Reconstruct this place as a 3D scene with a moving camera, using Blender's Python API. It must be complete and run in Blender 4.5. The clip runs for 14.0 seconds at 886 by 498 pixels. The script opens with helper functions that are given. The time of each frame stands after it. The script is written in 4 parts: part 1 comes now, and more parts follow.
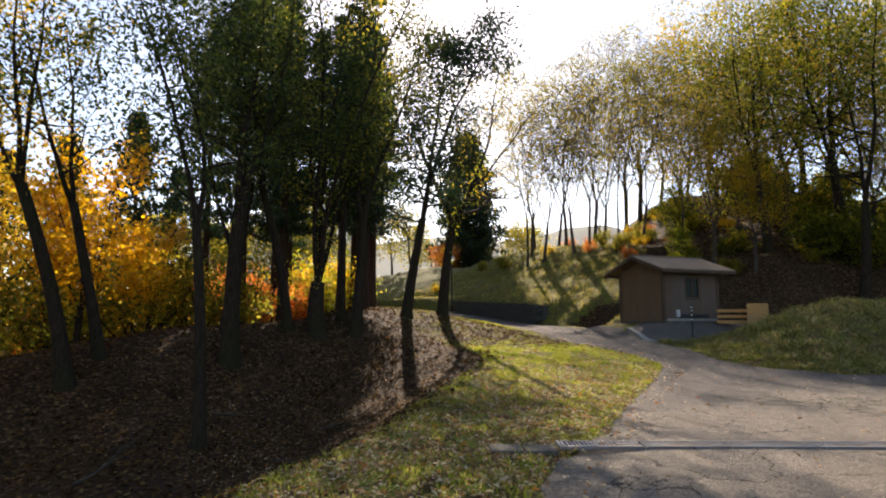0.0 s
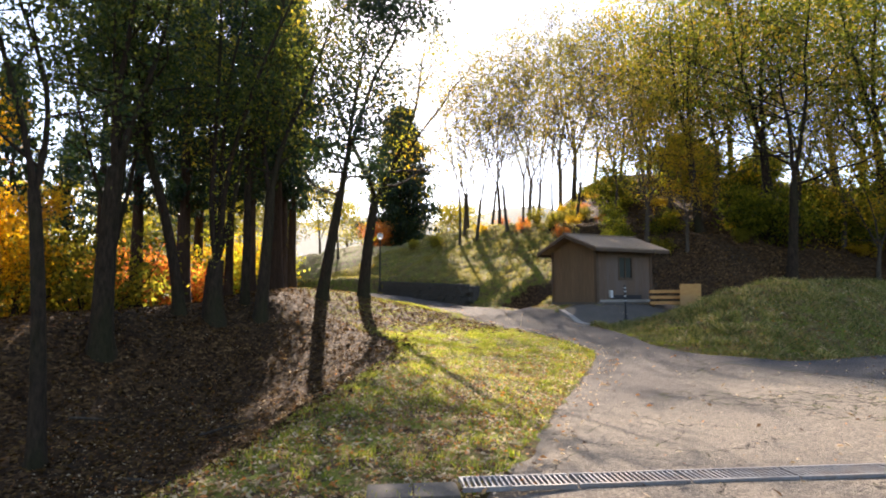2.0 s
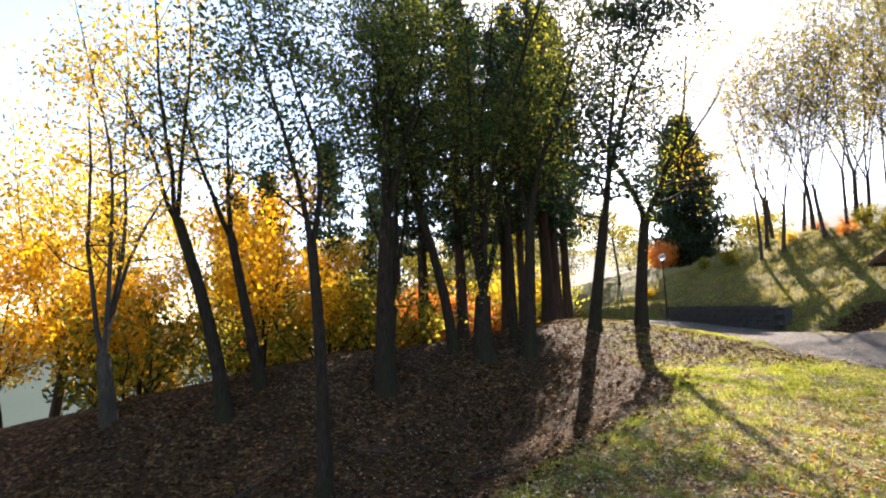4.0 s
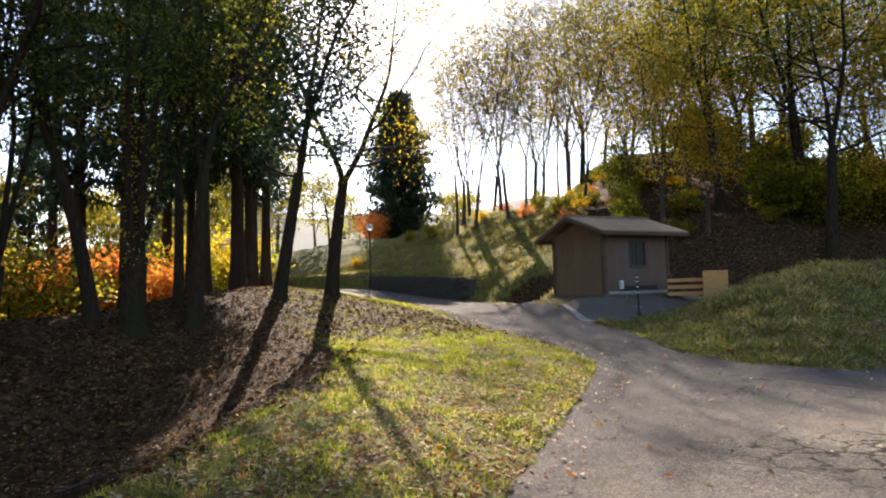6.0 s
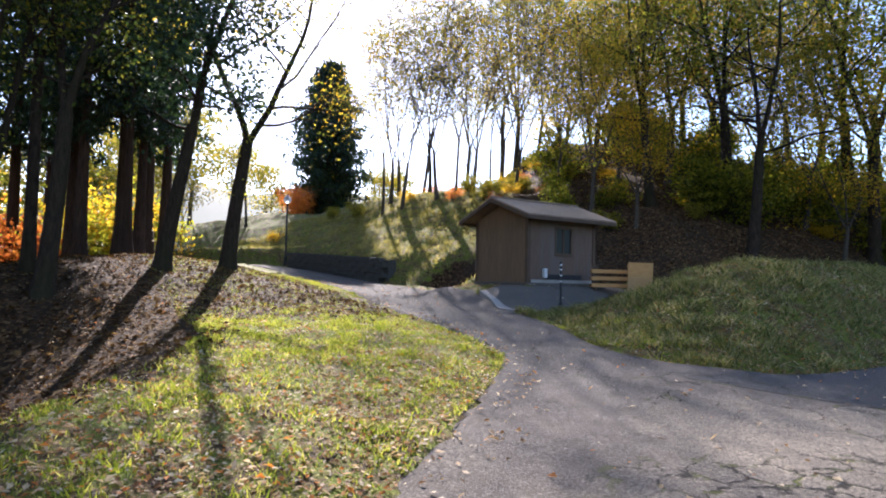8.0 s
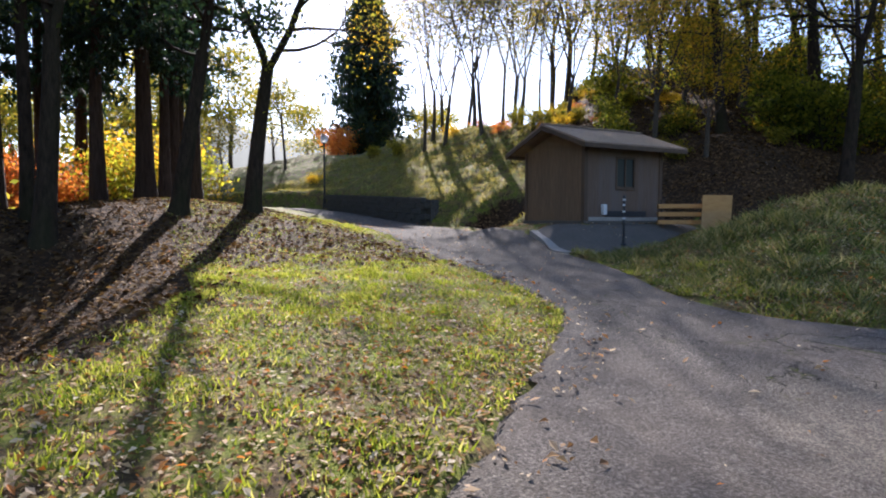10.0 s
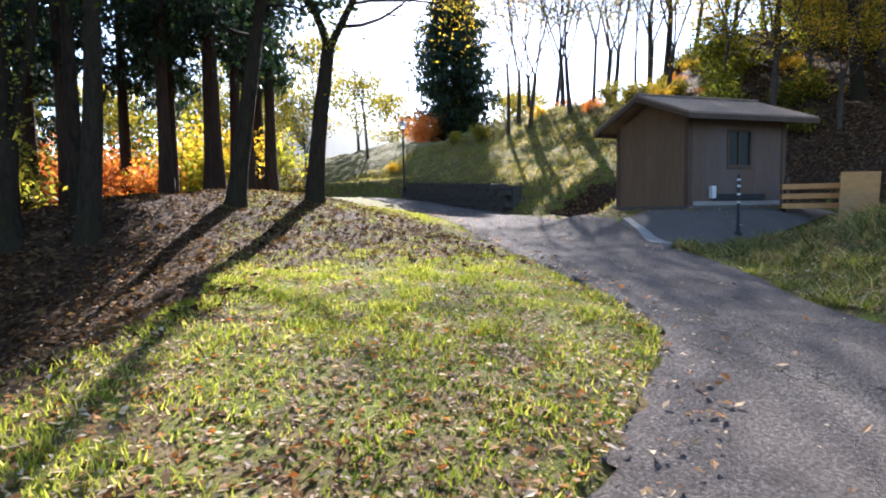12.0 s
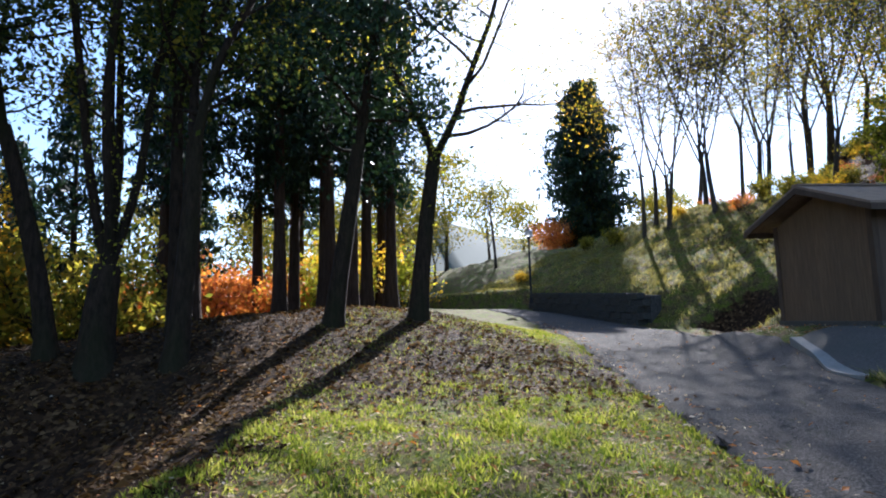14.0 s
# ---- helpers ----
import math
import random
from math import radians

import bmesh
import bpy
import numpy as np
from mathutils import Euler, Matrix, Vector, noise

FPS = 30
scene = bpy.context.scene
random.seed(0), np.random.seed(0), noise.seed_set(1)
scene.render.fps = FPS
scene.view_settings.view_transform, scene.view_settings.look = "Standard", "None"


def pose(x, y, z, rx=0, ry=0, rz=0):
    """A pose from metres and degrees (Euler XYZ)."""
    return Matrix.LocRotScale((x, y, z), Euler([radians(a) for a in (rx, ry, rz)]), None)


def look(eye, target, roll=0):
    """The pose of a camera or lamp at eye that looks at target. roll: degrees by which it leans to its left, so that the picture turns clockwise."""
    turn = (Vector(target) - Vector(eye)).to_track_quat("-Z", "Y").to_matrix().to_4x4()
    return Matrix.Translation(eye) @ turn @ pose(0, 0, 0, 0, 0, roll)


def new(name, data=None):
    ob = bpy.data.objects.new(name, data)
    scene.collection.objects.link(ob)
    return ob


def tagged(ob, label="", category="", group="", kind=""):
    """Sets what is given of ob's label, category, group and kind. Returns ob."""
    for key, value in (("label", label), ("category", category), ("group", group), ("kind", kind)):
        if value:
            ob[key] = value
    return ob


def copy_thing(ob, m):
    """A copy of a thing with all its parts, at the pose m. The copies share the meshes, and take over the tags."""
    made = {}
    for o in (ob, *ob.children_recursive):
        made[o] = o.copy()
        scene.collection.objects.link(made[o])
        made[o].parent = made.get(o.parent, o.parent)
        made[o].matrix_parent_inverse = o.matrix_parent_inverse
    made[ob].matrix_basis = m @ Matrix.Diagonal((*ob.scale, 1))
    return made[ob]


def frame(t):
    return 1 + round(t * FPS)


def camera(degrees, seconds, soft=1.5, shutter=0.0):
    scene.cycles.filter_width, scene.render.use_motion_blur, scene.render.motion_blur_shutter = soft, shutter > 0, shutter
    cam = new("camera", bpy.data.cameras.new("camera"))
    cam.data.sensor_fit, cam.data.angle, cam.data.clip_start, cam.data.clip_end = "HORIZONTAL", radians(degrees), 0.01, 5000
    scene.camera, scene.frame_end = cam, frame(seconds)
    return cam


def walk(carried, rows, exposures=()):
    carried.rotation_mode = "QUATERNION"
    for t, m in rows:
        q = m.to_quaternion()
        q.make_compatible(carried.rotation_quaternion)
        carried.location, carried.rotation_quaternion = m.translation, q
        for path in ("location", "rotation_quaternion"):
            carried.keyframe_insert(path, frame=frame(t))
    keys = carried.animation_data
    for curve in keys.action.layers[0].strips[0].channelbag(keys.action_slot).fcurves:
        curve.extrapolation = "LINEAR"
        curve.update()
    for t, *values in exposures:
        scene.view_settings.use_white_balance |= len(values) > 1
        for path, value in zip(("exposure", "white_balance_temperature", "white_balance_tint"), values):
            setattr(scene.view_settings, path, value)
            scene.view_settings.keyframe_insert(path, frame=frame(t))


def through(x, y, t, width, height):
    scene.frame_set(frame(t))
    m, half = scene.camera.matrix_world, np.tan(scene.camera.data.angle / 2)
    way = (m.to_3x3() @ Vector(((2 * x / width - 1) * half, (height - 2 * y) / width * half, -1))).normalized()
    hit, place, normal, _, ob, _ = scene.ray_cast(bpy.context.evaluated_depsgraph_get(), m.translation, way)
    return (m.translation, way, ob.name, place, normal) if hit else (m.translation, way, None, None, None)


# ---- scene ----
cam = camera(73.6, 14.0, soft=2.0)
PATH = [
    (0, (-18.623, -21.100, -0.180), (-17.909, -19.248, 0.065), -0.06),
    (0.5, (-18.184, -20.617, -0.187), (-17.416, -18.776, -0.046), -0.28),
    (1, (-17.863, -20.135, -0.155), (-16.996, -18.338, -0.023), -0.06),
    (1.5, (-17.533, -19.717, -0.117), (-16.633, -17.937, 0.016), 0.27),
    (2, (-17.265, -19.414, -0.060), (-16.356, -17.641, 0.115), -0.27),
    (2.5, (-17.097, -19.343, 0.020), (-16.447, -17.487, 0.385), -0.39),
    (2.7, (-16.993, -19.288, 0.034), (-16.480, -17.393, 0.416), -0.65),
    (4.8, (-15.687, -18.028, 0.059), (-15.765, -16.041, 0.275), -2.60),
    (5, (-15.522, -17.906, 0.078), (-15.394, -15.920, 0.278), -2.82),
    (5.5, (-15.049, -17.521, 0.100), (-14.453, -15.618, 0.251), -2.81),
    (6, (-14.547, -16.852, 0.040), (-13.683, -15.055, 0.193), -1.71),
    (6.5, (-14.209, -16.491, 0.024), (-13.289, -14.720, 0.156), -0.70),
    (7, (-13.781, -16.078, -0.061), (-12.720, -14.385, 0.031), -0.11),
    (7.5, (-13.423, -15.859, -0.125), (-12.328, -14.188, -0.032), 0.40),
    (7.7, (-13.322, -15.759, -0.121), (-12.239, -14.080, -0.021), 0.67),
    (9.8, (-12.114, -14.032, -0.131), (-11.181, -12.262, -0.123), 0.11),
    (10, (-11.992, -13.887, -0.163), (-11.071, -12.114, -0.257), 0.09),
    (10.5, (-11.673, -13.547, -0.269), (-10.674, -11.827, -0.476), 0.38),
    (11, (-11.377, -13.177, -0.292), (-10.493, -11.396, -0.515), 0.01),
    (11.5, (-11.085, -12.789, -0.235), (-10.365, -10.931, -0.413), -0.56),
    (12, (-10.794, -12.431, -0.156), (-10.160, -10.539, -0.288), -0.82),
    (12.5, (-10.435, -11.963, -0.110), (-9.954, -10.024, -0.212), -1.33),
    (13, (-10.154, -11.485, -0.038), (-9.799, -9.517, -0.051), -1.66),
    (13.5, (-9.892, -11.210, 0.066), (-9.669, -9.229, 0.225), -1.13),
    (14, (-9.647, -10.932, 0.099), (-9.467, -8.954, 0.335), -1.40),
]
EXPOSURES = ((0.0, 1.35, 7200, 18), (0.5, 1.6, 7200, 18), (1.5, 1.85, 7400, 18), (2.5, 2.25, 6800, 20), (5.0, 2.0, 6800, 18), (6.0, 1.75, 6900, 18), (6.5, 1.65, 6700, 19), (7.5, 2.0, 6000, 21), (10.0, 1.65, 5950, 20), (11.0, 2.05, 5750, 21), (12.0, 2.1, 5850, 19), (13.0, 2.1, 5500, 20), (13.5, 2.3, 5300, 20), (14.0, 1.4, 5500, 15))
walk(cam, [(t, look(e, g, r)) for t, e, g, r in PATH], EXPOSURES)

# ---- light ----
SUN_AZ, SUN_EL = radians(20.0), radians(32.0)
world = bpy.data.worlds.new("sky")
scene.world = world
world.use_nodes = True
wn = world.node_tree
sky = wn.nodes.new("ShaderNodeTexSky")
sky.sky_type, sky.sun_disc = "NISHITA", False
sky.sun_elevation, sky.sun_rotation = SUN_EL, SUN_AZ
sky.air_density, sky.dust_density = 1.0, 0.4
wn.links.new(sky.outputs[0], wn.nodes["Background"].inputs[0])
wn.nodes["Background"].inputs[1].default_value = 0.105
sun = new("sun", bpy.data.lights.new("sun", "SUN"))
sun.data.energy, sun.data.angle, sun.data.color = 5.0, radians(0.5), (1.0, 0.93, 0.82)
sun.matrix_world = look((0, 0, 0), (-math.sin(SUN_AZ) * math.cos(SUN_EL), -math.cos(SUN_AZ) * math.cos(SUN_EL), -math.sin(SUN_EL)))

# ---- materials ----
def material(name, rough=0.8):
    m = bpy.data.materials.new(name)
    m.use_nodes = True
    n = m.node_tree.nodes
    n["Principled BSDF"].inputs["Roughness"].default_value = rough
    n["Principled BSDF"].inputs["Specular IOR Level"].default_value = 0.12 if rough > 0.8 else 0.3
    return m, m.node_tree, n["Principled BSDF"]


def node(tree, kind, **values):
    n = tree.nodes.new("ShaderNode" + kind)
    for key, value in values.items():
        n.inputs[key.replace("_", " ")].default_value = value
    return n


def ramp(tree, source, stops):
    r = tree.nodes.new("ShaderNodeValToRGB")
    while len(r.color_ramp.elements) < len(stops):
        r.color_ramp.elements.new(0.5)
    for e, (at, col) in zip(r.color_ramp.elements, stops):
        e.position, e.color = at, (*col, 1)
    tree.links.new(source, r.inputs[0])
    return r.outputs[0]


def mixed(tree, fac, a, b, mode="MIX"):
    m = tree.nodes.new("ShaderNodeMix")
    m.data_type, m.blend_type = "RGBA", mode
    for k, v in ((0, fac), (6, a), (7, b)):
        if isinstance(v, (int, float)):
            m.inputs[k].default_value = v
        elif isinstance(v, tuple):
            m.inputs[k].default_value = (*v, 1)
        else:
            tree.links.new(v, m.inputs[k])
    return m.outputs[2]


def noise_of(tree, scale, detail=4.0, rough=0.6, vector=None):
    n = node(tree, "TexNoise", Scale=scale, Detail=detail, Roughness=rough)
    if vector is None:
        vector = tree.nodes.new("ShaderNodeNewGeometry").outputs["Position"]
    tree.links.new(vector, n.inputs["Vector"])
    return n.outputs["Fac"]


def bump(tree, bsdf, height, strength, distance=0.02):
    b = node(tree, "Bump", Strength=strength, Distance=distance)
    tree.links.new(height, b.inputs["Height"])
    tree.links.new(b.outputs[0], bsdf.inputs["Normal"])


def grained(name, dark, light, scale, rough=0.85, bumps=0.5, stain=None, own=True, stretch=None, distance=0.01):
    """A surface with fine grain and larger stains between two colours."""
    m, t, b = material(name, rough)
    vec = t.nodes.new("ShaderNodeTexCoord").outputs["Object"] if own else t.nodes.new("ShaderNodeNewGeometry").outputs["Position"]
    if stretch:
        mp = t.nodes.new("ShaderNodeMapping")
        mp.inputs["Scale"].default_value = stretch
        t.links.new(vec, mp.inputs["Vector"])
        vec = mp.outputs[0]
    fine = noise_of(t, scale, 6, 0.7, vec)
    col = ramp(t, fine, ((0.3, dark), (0.7, light)))
    big = noise_of(t, scale * 0.07, 3, 0.6, vec)
    col = mixed(t, ramp(t, big, ((0.45, (0, 0, 0)), (0.62, (1, 1, 1)))), col, mixed(t, 0.5, col, stain or dark))
    t.links.new(col, b.inputs["Base Color"])
    bump(t, b, fine, bumps, distance)
    return m


def foliage(name, colours, through=0.5, rough=0.55):
    """Leaves that let part of the light through; each leaf takes its own shade."""
    m, t, b = material(name, rough)
    geo = t.nodes.new("ShaderNodeNewGeometry")
    stops = [(k / max(1, len(colours) - 1), c) for k, c in enumerate(colours)]
    col = ramp(t, geo.outputs["Random Per Island"], stops)
    big = noise_of(t, 0.55, 2)
    col = mixed(t, ramp(t, big, ((0.35, (0, 0, 0)), (0.65, (1, 1, 1)))), col, mixed(t, 0.45, col, colours[0]))
    t.links.new(col, b.inputs["Base Color"])
    tr = t.nodes.new("ShaderNodeBsdfTranslucent")
    t.links.new(col, tr.inputs["Color"])
    mx = t.nodes.new("ShaderNodeMixShader")
    mx.inputs[0].default_value = through
    t.links.new(b.outputs[0], mx.inputs[1])
    t.links.new(tr.outputs[0], mx.inputs[2])
    t.links.new(mx.outputs[0], t.nodes["Material Output"].inputs["Surface"])
    return m


def ground_material():
    m, t, b = material("turf_and_litter", 0.9)
    pos = t.nodes.new("ShaderNodeNewGeometry").outputs["Position"]
    att = t.nodes.new("ShaderNodeAttribute")
    att.attribute_name = "cover"
    sep = t.nodes.new("ShaderNodeSeparateColor")
    t.links.new(att.outputs["Color"], sep.inputs[0])
    fine, mid, big = noise_of(t, 26, 6, 0.75), noise_of(t, 2.6, 5, 0.65), noise_of(t, 0.45, 3)
    turf = ramp(t, fine, ((0.3, (0.05, 0.065, 0.01)), (0.55, (0.14, 0.16, 0.018)), (0.75, (0.28, 0.27, 0.05))))
    dry = ramp(t, fine, ((0.3, (0.05, 0.033, 0.013)), (0.7, (0.24, 0.17, 0.07))))
    turf = mixed(t, ramp(t, mid, ((0.42, (0, 0, 0)), (0.58, (1, 1, 1)))), turf, dry)
    turf = mixed(t, ramp(t, noise_of(t, 6.0, 4, 0.7), ((0.52, (0, 0, 0)), (0.66, (1, 1, 1)))), turf, (0.035, 0.026, 0.014))
    vor = node(t, "TexVoronoi", Scale=13.0)
    t.links.new(pos, vor.inputs["Vector"])
    bits = t.nodes.new("ShaderNodeSeparateColor")
    t.links.new(vor.outputs["Color"], bits.inputs[0])
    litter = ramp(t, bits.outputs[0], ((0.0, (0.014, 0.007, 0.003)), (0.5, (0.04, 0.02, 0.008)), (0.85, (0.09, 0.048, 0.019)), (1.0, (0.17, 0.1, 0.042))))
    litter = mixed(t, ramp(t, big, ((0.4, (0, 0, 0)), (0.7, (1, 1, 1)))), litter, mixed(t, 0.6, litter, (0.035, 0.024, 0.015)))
    ragged = t.nodes.new("ShaderNodeMath")
    ragged.operation = "MULTIPLY_ADD"
    t.links.new(mid, ragged.inputs[0])
    ragged.inputs[1].default_value = 1.1
    t.links.new(sep.outputs[0], ragged.inputs[2])
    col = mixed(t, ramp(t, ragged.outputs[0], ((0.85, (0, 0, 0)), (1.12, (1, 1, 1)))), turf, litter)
    col = mixed(t, sep.outputs[1], col, ramp(t, mid, ((0.3, (0.02, 0.035, 0.03)), (0.7, (0.05, 0.07, 0.05)))))
    t.links.new(col, b.inputs["Base Color"])
    bump(t, b, fine, 0.9, 0.04)
    return m


def asphalt_material():
    m, t, b = material("worn_asphalt", 0.95)
    b.inputs["Specular IOR Level"].default_value = 0.1
    pos = t.nodes.new("ShaderNodeNewGeometry").outputs["Position"]
    grit, mid, big = noise_of(t, 42, 5, 0.85), noise_of(t, 3.0, 5, 0.65), noise_of(t, 0.3, 3)
    lumps = noise_of(t, 11.0, 4, 0.7)
    col = ramp(t, grit, ((0.36, (0.016, 0.015, 0.015)), (0.5, (0.075, 0.067, 0.06)), (0.66, (0.28, 0.245, 0.21))))
    col = mixed(t, ramp(t, big, ((0.4, (0, 0, 0)), (0.65, (1, 1, 1)))), col, mixed(t, 0.3, col, (0.16, 0.13, 0.105)))
    col = mixed(t, ramp(t, mid, ((0.45, (0, 0, 0)), (0.7, (1, 1, 1)))), col, mixed(t, 0.5, col, (0.05, 0.042, 0.034)))
    sep = t.nodes.new("ShaderNodeSeparateXYZ")
    t.links.new(pos, sep.inputs[0])

    def slope(kx, ky, wobble, low, high):
        """0 to 1 across a ragged straight border."""
        a = t.nodes.new("ShaderNodeMath")
        a.operation = "MULTIPLY_ADD"
        t.links.new(sep.outputs["X"], a.inputs[0])
        a.inputs[1].default_value = kx
        c = t.nodes.new("ShaderNodeMath")
        c.operation = "MULTIPLY_ADD"
        t.links.new(sep.outputs["Y"], c.inputs[0])
        c.inputs[1].default_value = ky
        t.links.new(c.outputs[0], a.inputs[2])
        w = t.nodes.new("ShaderNodeMath")
        w.operation = "MULTIPLY"
        w.inputs[1].default_value = wobble
        t.links.new(big if wobble > 2 else lumps, w.inputs[0])
        t.links.new(w.outputs[0], c.inputs[2])
        r = t.nodes.new("ShaderNodeMapRange")
        r.inputs["From Min"].default_value, r.inputs["From Max"].default_value = low, high
        t.links.new(a.outputs[0], r.inputs["Value"])
        return r.outputs[0]

    # pale worn aggregate at the junction, newer dark asphalt on the side road
    pale = ramp(t, grit, ((0.36, (0.055, 0.048, 0.04)), (0.5, (0.18, 0.152, 0.12)), (0.66, (0.42, 0.36, 0.28))))
    pale = mixed(t, ramp(t, lumps, ((0.35, (1, 1, 1)), (0.6, (0, 0, 0)))), pale, mixed(t, 0.45, pale, (0.07, 0.06, 0.05)))
    col = mixed(t, slope(0.0, 1.0, 9.0, -6.2, -8.4), col, pale)
    side = slope(1.0, 0.46, 0.12, -9.85, -9.75)
    here = slope(0.0, 1.0, 0.1, -9.8, -10.0)
    newer = mixed(t, 1.0, side, here, "MULTIPLY")
    col = mixed(t, newer, col, ramp(t, grit, ((0.36, (0.02, 0.02, 0.021)), (0.5, (0.06, 0.058, 0.057)), (0.66, (0.16, 0.15, 0.14)))))
    # cracks: fine and far apart, and wide ones round loose blocks
    warp = node(t, "TexNoise", Scale=1.6, Detail=5.0, Roughness=0.6)
    t.links.new(pos, warp.inputs["Vector"])
    add = t.nodes.new("ShaderNodeVectorMath")
    add.operation = "MULTIPLY_ADD"
    t.links.new(warp.outputs["Color"], add.inputs[0])
    add.inputs[1].default_value = (0.7, 0.7, 0.7)
    t.links.new(pos, add.inputs[2])
    cracks = []
    for scale, width, where in ((0.8, 0.009, ramp(t, noise_of(t, 0.22, 2), ((0.5, (0, 0, 0)), (0.56, (1, 1, 1))))), (2.1, 0.06, mixed(t, 1.0, mixed(t, 1.0, slope(0.35, 1.0, 1.6, -14.3, -14.8), slope(1.0, 0.3, 1.6, -13.0, -12.2), "MULTIPLY"), slope(0.35, 1.0, 1.6, -17.6, -17.0), "MULTIPLY"))):
        vor = node(t, "TexVoronoi", Scale=scale)
        vor.feature = "DISTANCE_TO_EDGE"
        t.links.new(add.outputs[0], vor.inputs["Vector"])
        line = ramp(t, vor.outputs["Distance"], ((0.0, (1, 1, 1)), (width * 0.5, (0.9, 0.9, 0.9)), (width, (0, 0, 0))))
        broken = mixed(t, 1.0, line, ramp(t, mid, ((0.36, (0, 0, 0)), (0.46, (1, 1, 1)))), "MULTIPLY")
        cracks.append(mixed(t, 1.0, broken, where, "MULTIPLY"))
    seam = ramp(t, slope(1.0, 0.46, 0.12, -10.15, -9.6), ((0.38, (0, 0, 0)), (0.5, (1, 1, 1)), (0.62, (0, 0, 0))))
    seam = mixed(t, 1.0, seam, here, "MULTIPLY")
    crack = mixed(t, 1.0, mixed(t, 1.0, cracks[0], cracks[1], "LIGHTEN"), seam, "LIGHTEN")
    col = mixed(t, crack, col, mixed(t, ramp(t, mid, ((0.52, (0, 0, 0)), (0.6, (1, 1, 1)))), (0.014, 0.012, 0.01), (0.06, 0.065, 0.015)))
    t.links.new(col, b.inputs["Base Color"])
    h = mixed(t, crack, grit, (0, 0, 0))
    bump(t, b, h, 1.0, 0.02)
    return m


GROUND = ground_material()
ASPHALT = asphalt_material()
BARK = grained("dark_bark", (0.01, 0.007, 0.0045), (0.05, 0.034, 0.022), 14, 0.95, 0.9, (0.022, 0.024, 0.008), True, (1, 1, 0.25), 0.03)
CEDAR_BARK = grained("cedar_bark", (0.022, 0.013, 0.009), (0.085, 0.053, 0.035), 16, 0.95, 0.9, None, True, (1, 1, 0.12), 0.03)
PALE_BARK = grained("pale_bark", (0.028, 0.022, 0.016), (0.10, 0.08, 0.058), 14, 0.95, 0.8, None, True, (1, 1, 0.3), 0.02)
CEDAR_LEAF = foliage("cedar_needles", ((0.006, 0.016, 0.008), (0.018, 0.04, 0.016), (0.04, 0.07, 0.018)), 0.3)
DARK_LEAF = foliage("evergreen_leaves", ((0.016, 0.034, 0.008), (0.06, 0.085, 0.013), (0.2, 0.2, 0.025)), 0.58)
GREEN_LEAF = foliage("green_leaves", ((0.05, 0.075, 0.008), (0.19, 0.2, 0.015), (0.4, 0.36, 0.025)), 0.75)
OLIVE_LEAF = foliage("olive_leaves", ((0.06, 0.075, 0.01), (0.2, 0.2, 0.02), (0.4, 0.33, 0.03), (0.55, 0.38, 0.035)), 0.75)
YELLOW_LEAF = foliage("yellow_leaves", ((0.2, 0.17, 0.012), (0.55, 0.38, 0.02), (0.75, 0.47, 0.025), (0.65, 0.3, 0.02)), 0.75)
GOLD_LEAF = foliage("golden_maple_leaves", ((0.5, 0.22, 0.008), (0.85, 0.47, 0.012), (0.9, 0.6, 0.02)), 0.65)
RED_LEAF = foliage("red_leaves", ((0.4, 0.09, 0.02), (0.72, 0.22, 0.03), (0.8, 0.38, 0.05)), 0.62)
LIME_LEAF = foliage("lime_leaves", ((0.25, 0.28, 0.015), (0.5, 0.5, 0.03), (0.65, 0.56, 0.04)), 0.65)
BLADE = foliage("grass_blades", ((0.06, 0.1, 0.008), (0.21, 0.26, 0.016), (0.4, 0.41, 0.036), (0.57, 0.5, 0.13)), 0.62)
BANK_BLADE = foliage("bank_grass", ((0.08, 0.075, 0.015), (0.26, 0.23, 0.035), (0.46, 0.38, 0.08), (0.55, 0.44, 0.17)), 0.55)
DRY_BLADE = foliage("rough_grass", ((0.035, 0.052, 0.01), (0.12, 0.145, 0.025), (0.3, 0.26, 0.07), (0.5, 0.42, 0.18)), 0.5)
FALLEN = foliage("fallen_leaves", ((0.08, 0.036, 0.012), (0.2, 0.1, 0.034), (0.5, 0.35, 0.17), (0.74, 0.62, 0.42), (0.38, 0.2, 0.07), (0.65, 0.2, 0.02)), 0.45, 0.7)
BROWN_FALLEN = foliage("brown_fallen_leaves", ((0.018, 0.008, 0.002), (0.05, 0.026, 0.007), (0.12, 0.064, 0.018), (0.27, 0.165, 0.055)), 0.3, 0.85)
WALL_WOOD = grained("brown_boarding", (0.10, 0.06, 0.03), (0.19, 0.12, 0.065), 20, 0.75, 0.25, (0.09, 0.06, 0.035), True, (1, 1, 0.08), 0.004)
TRIM_WOOD = grained("dark_trim", (0.05, 0.03, 0.018), (0.1, 0.062, 0.036), 22, 0.7, 0.3, None, True, (1, 1, 0.1), 0.004)
GREY_BOARD = grained("grey_brown_boarding", (0.08, 0.05, 0.032), (0.135, 0.088, 0.058), 18, 0.75, 0.25, (0.12, 0.10, 0.09), True, (1, 1, 0.1), 0.004)
ROOF_METAL = grained("weathered_roofing", (0.15, 0.1, 0.064), (0.3, 0.21, 0.14), 9, 0.6, 0.3, (0.13, 0.088, 0.058), True, None, 0.004)
PALE_WOOD = grained("fresh_plywood", (0.36, 0.17, 0.05), (0.5, 0.27, 0.09), 12, 0.7, 0.2, (0.3, 0.2, 0.1), True, (0.3, 1, 1), 0.003)
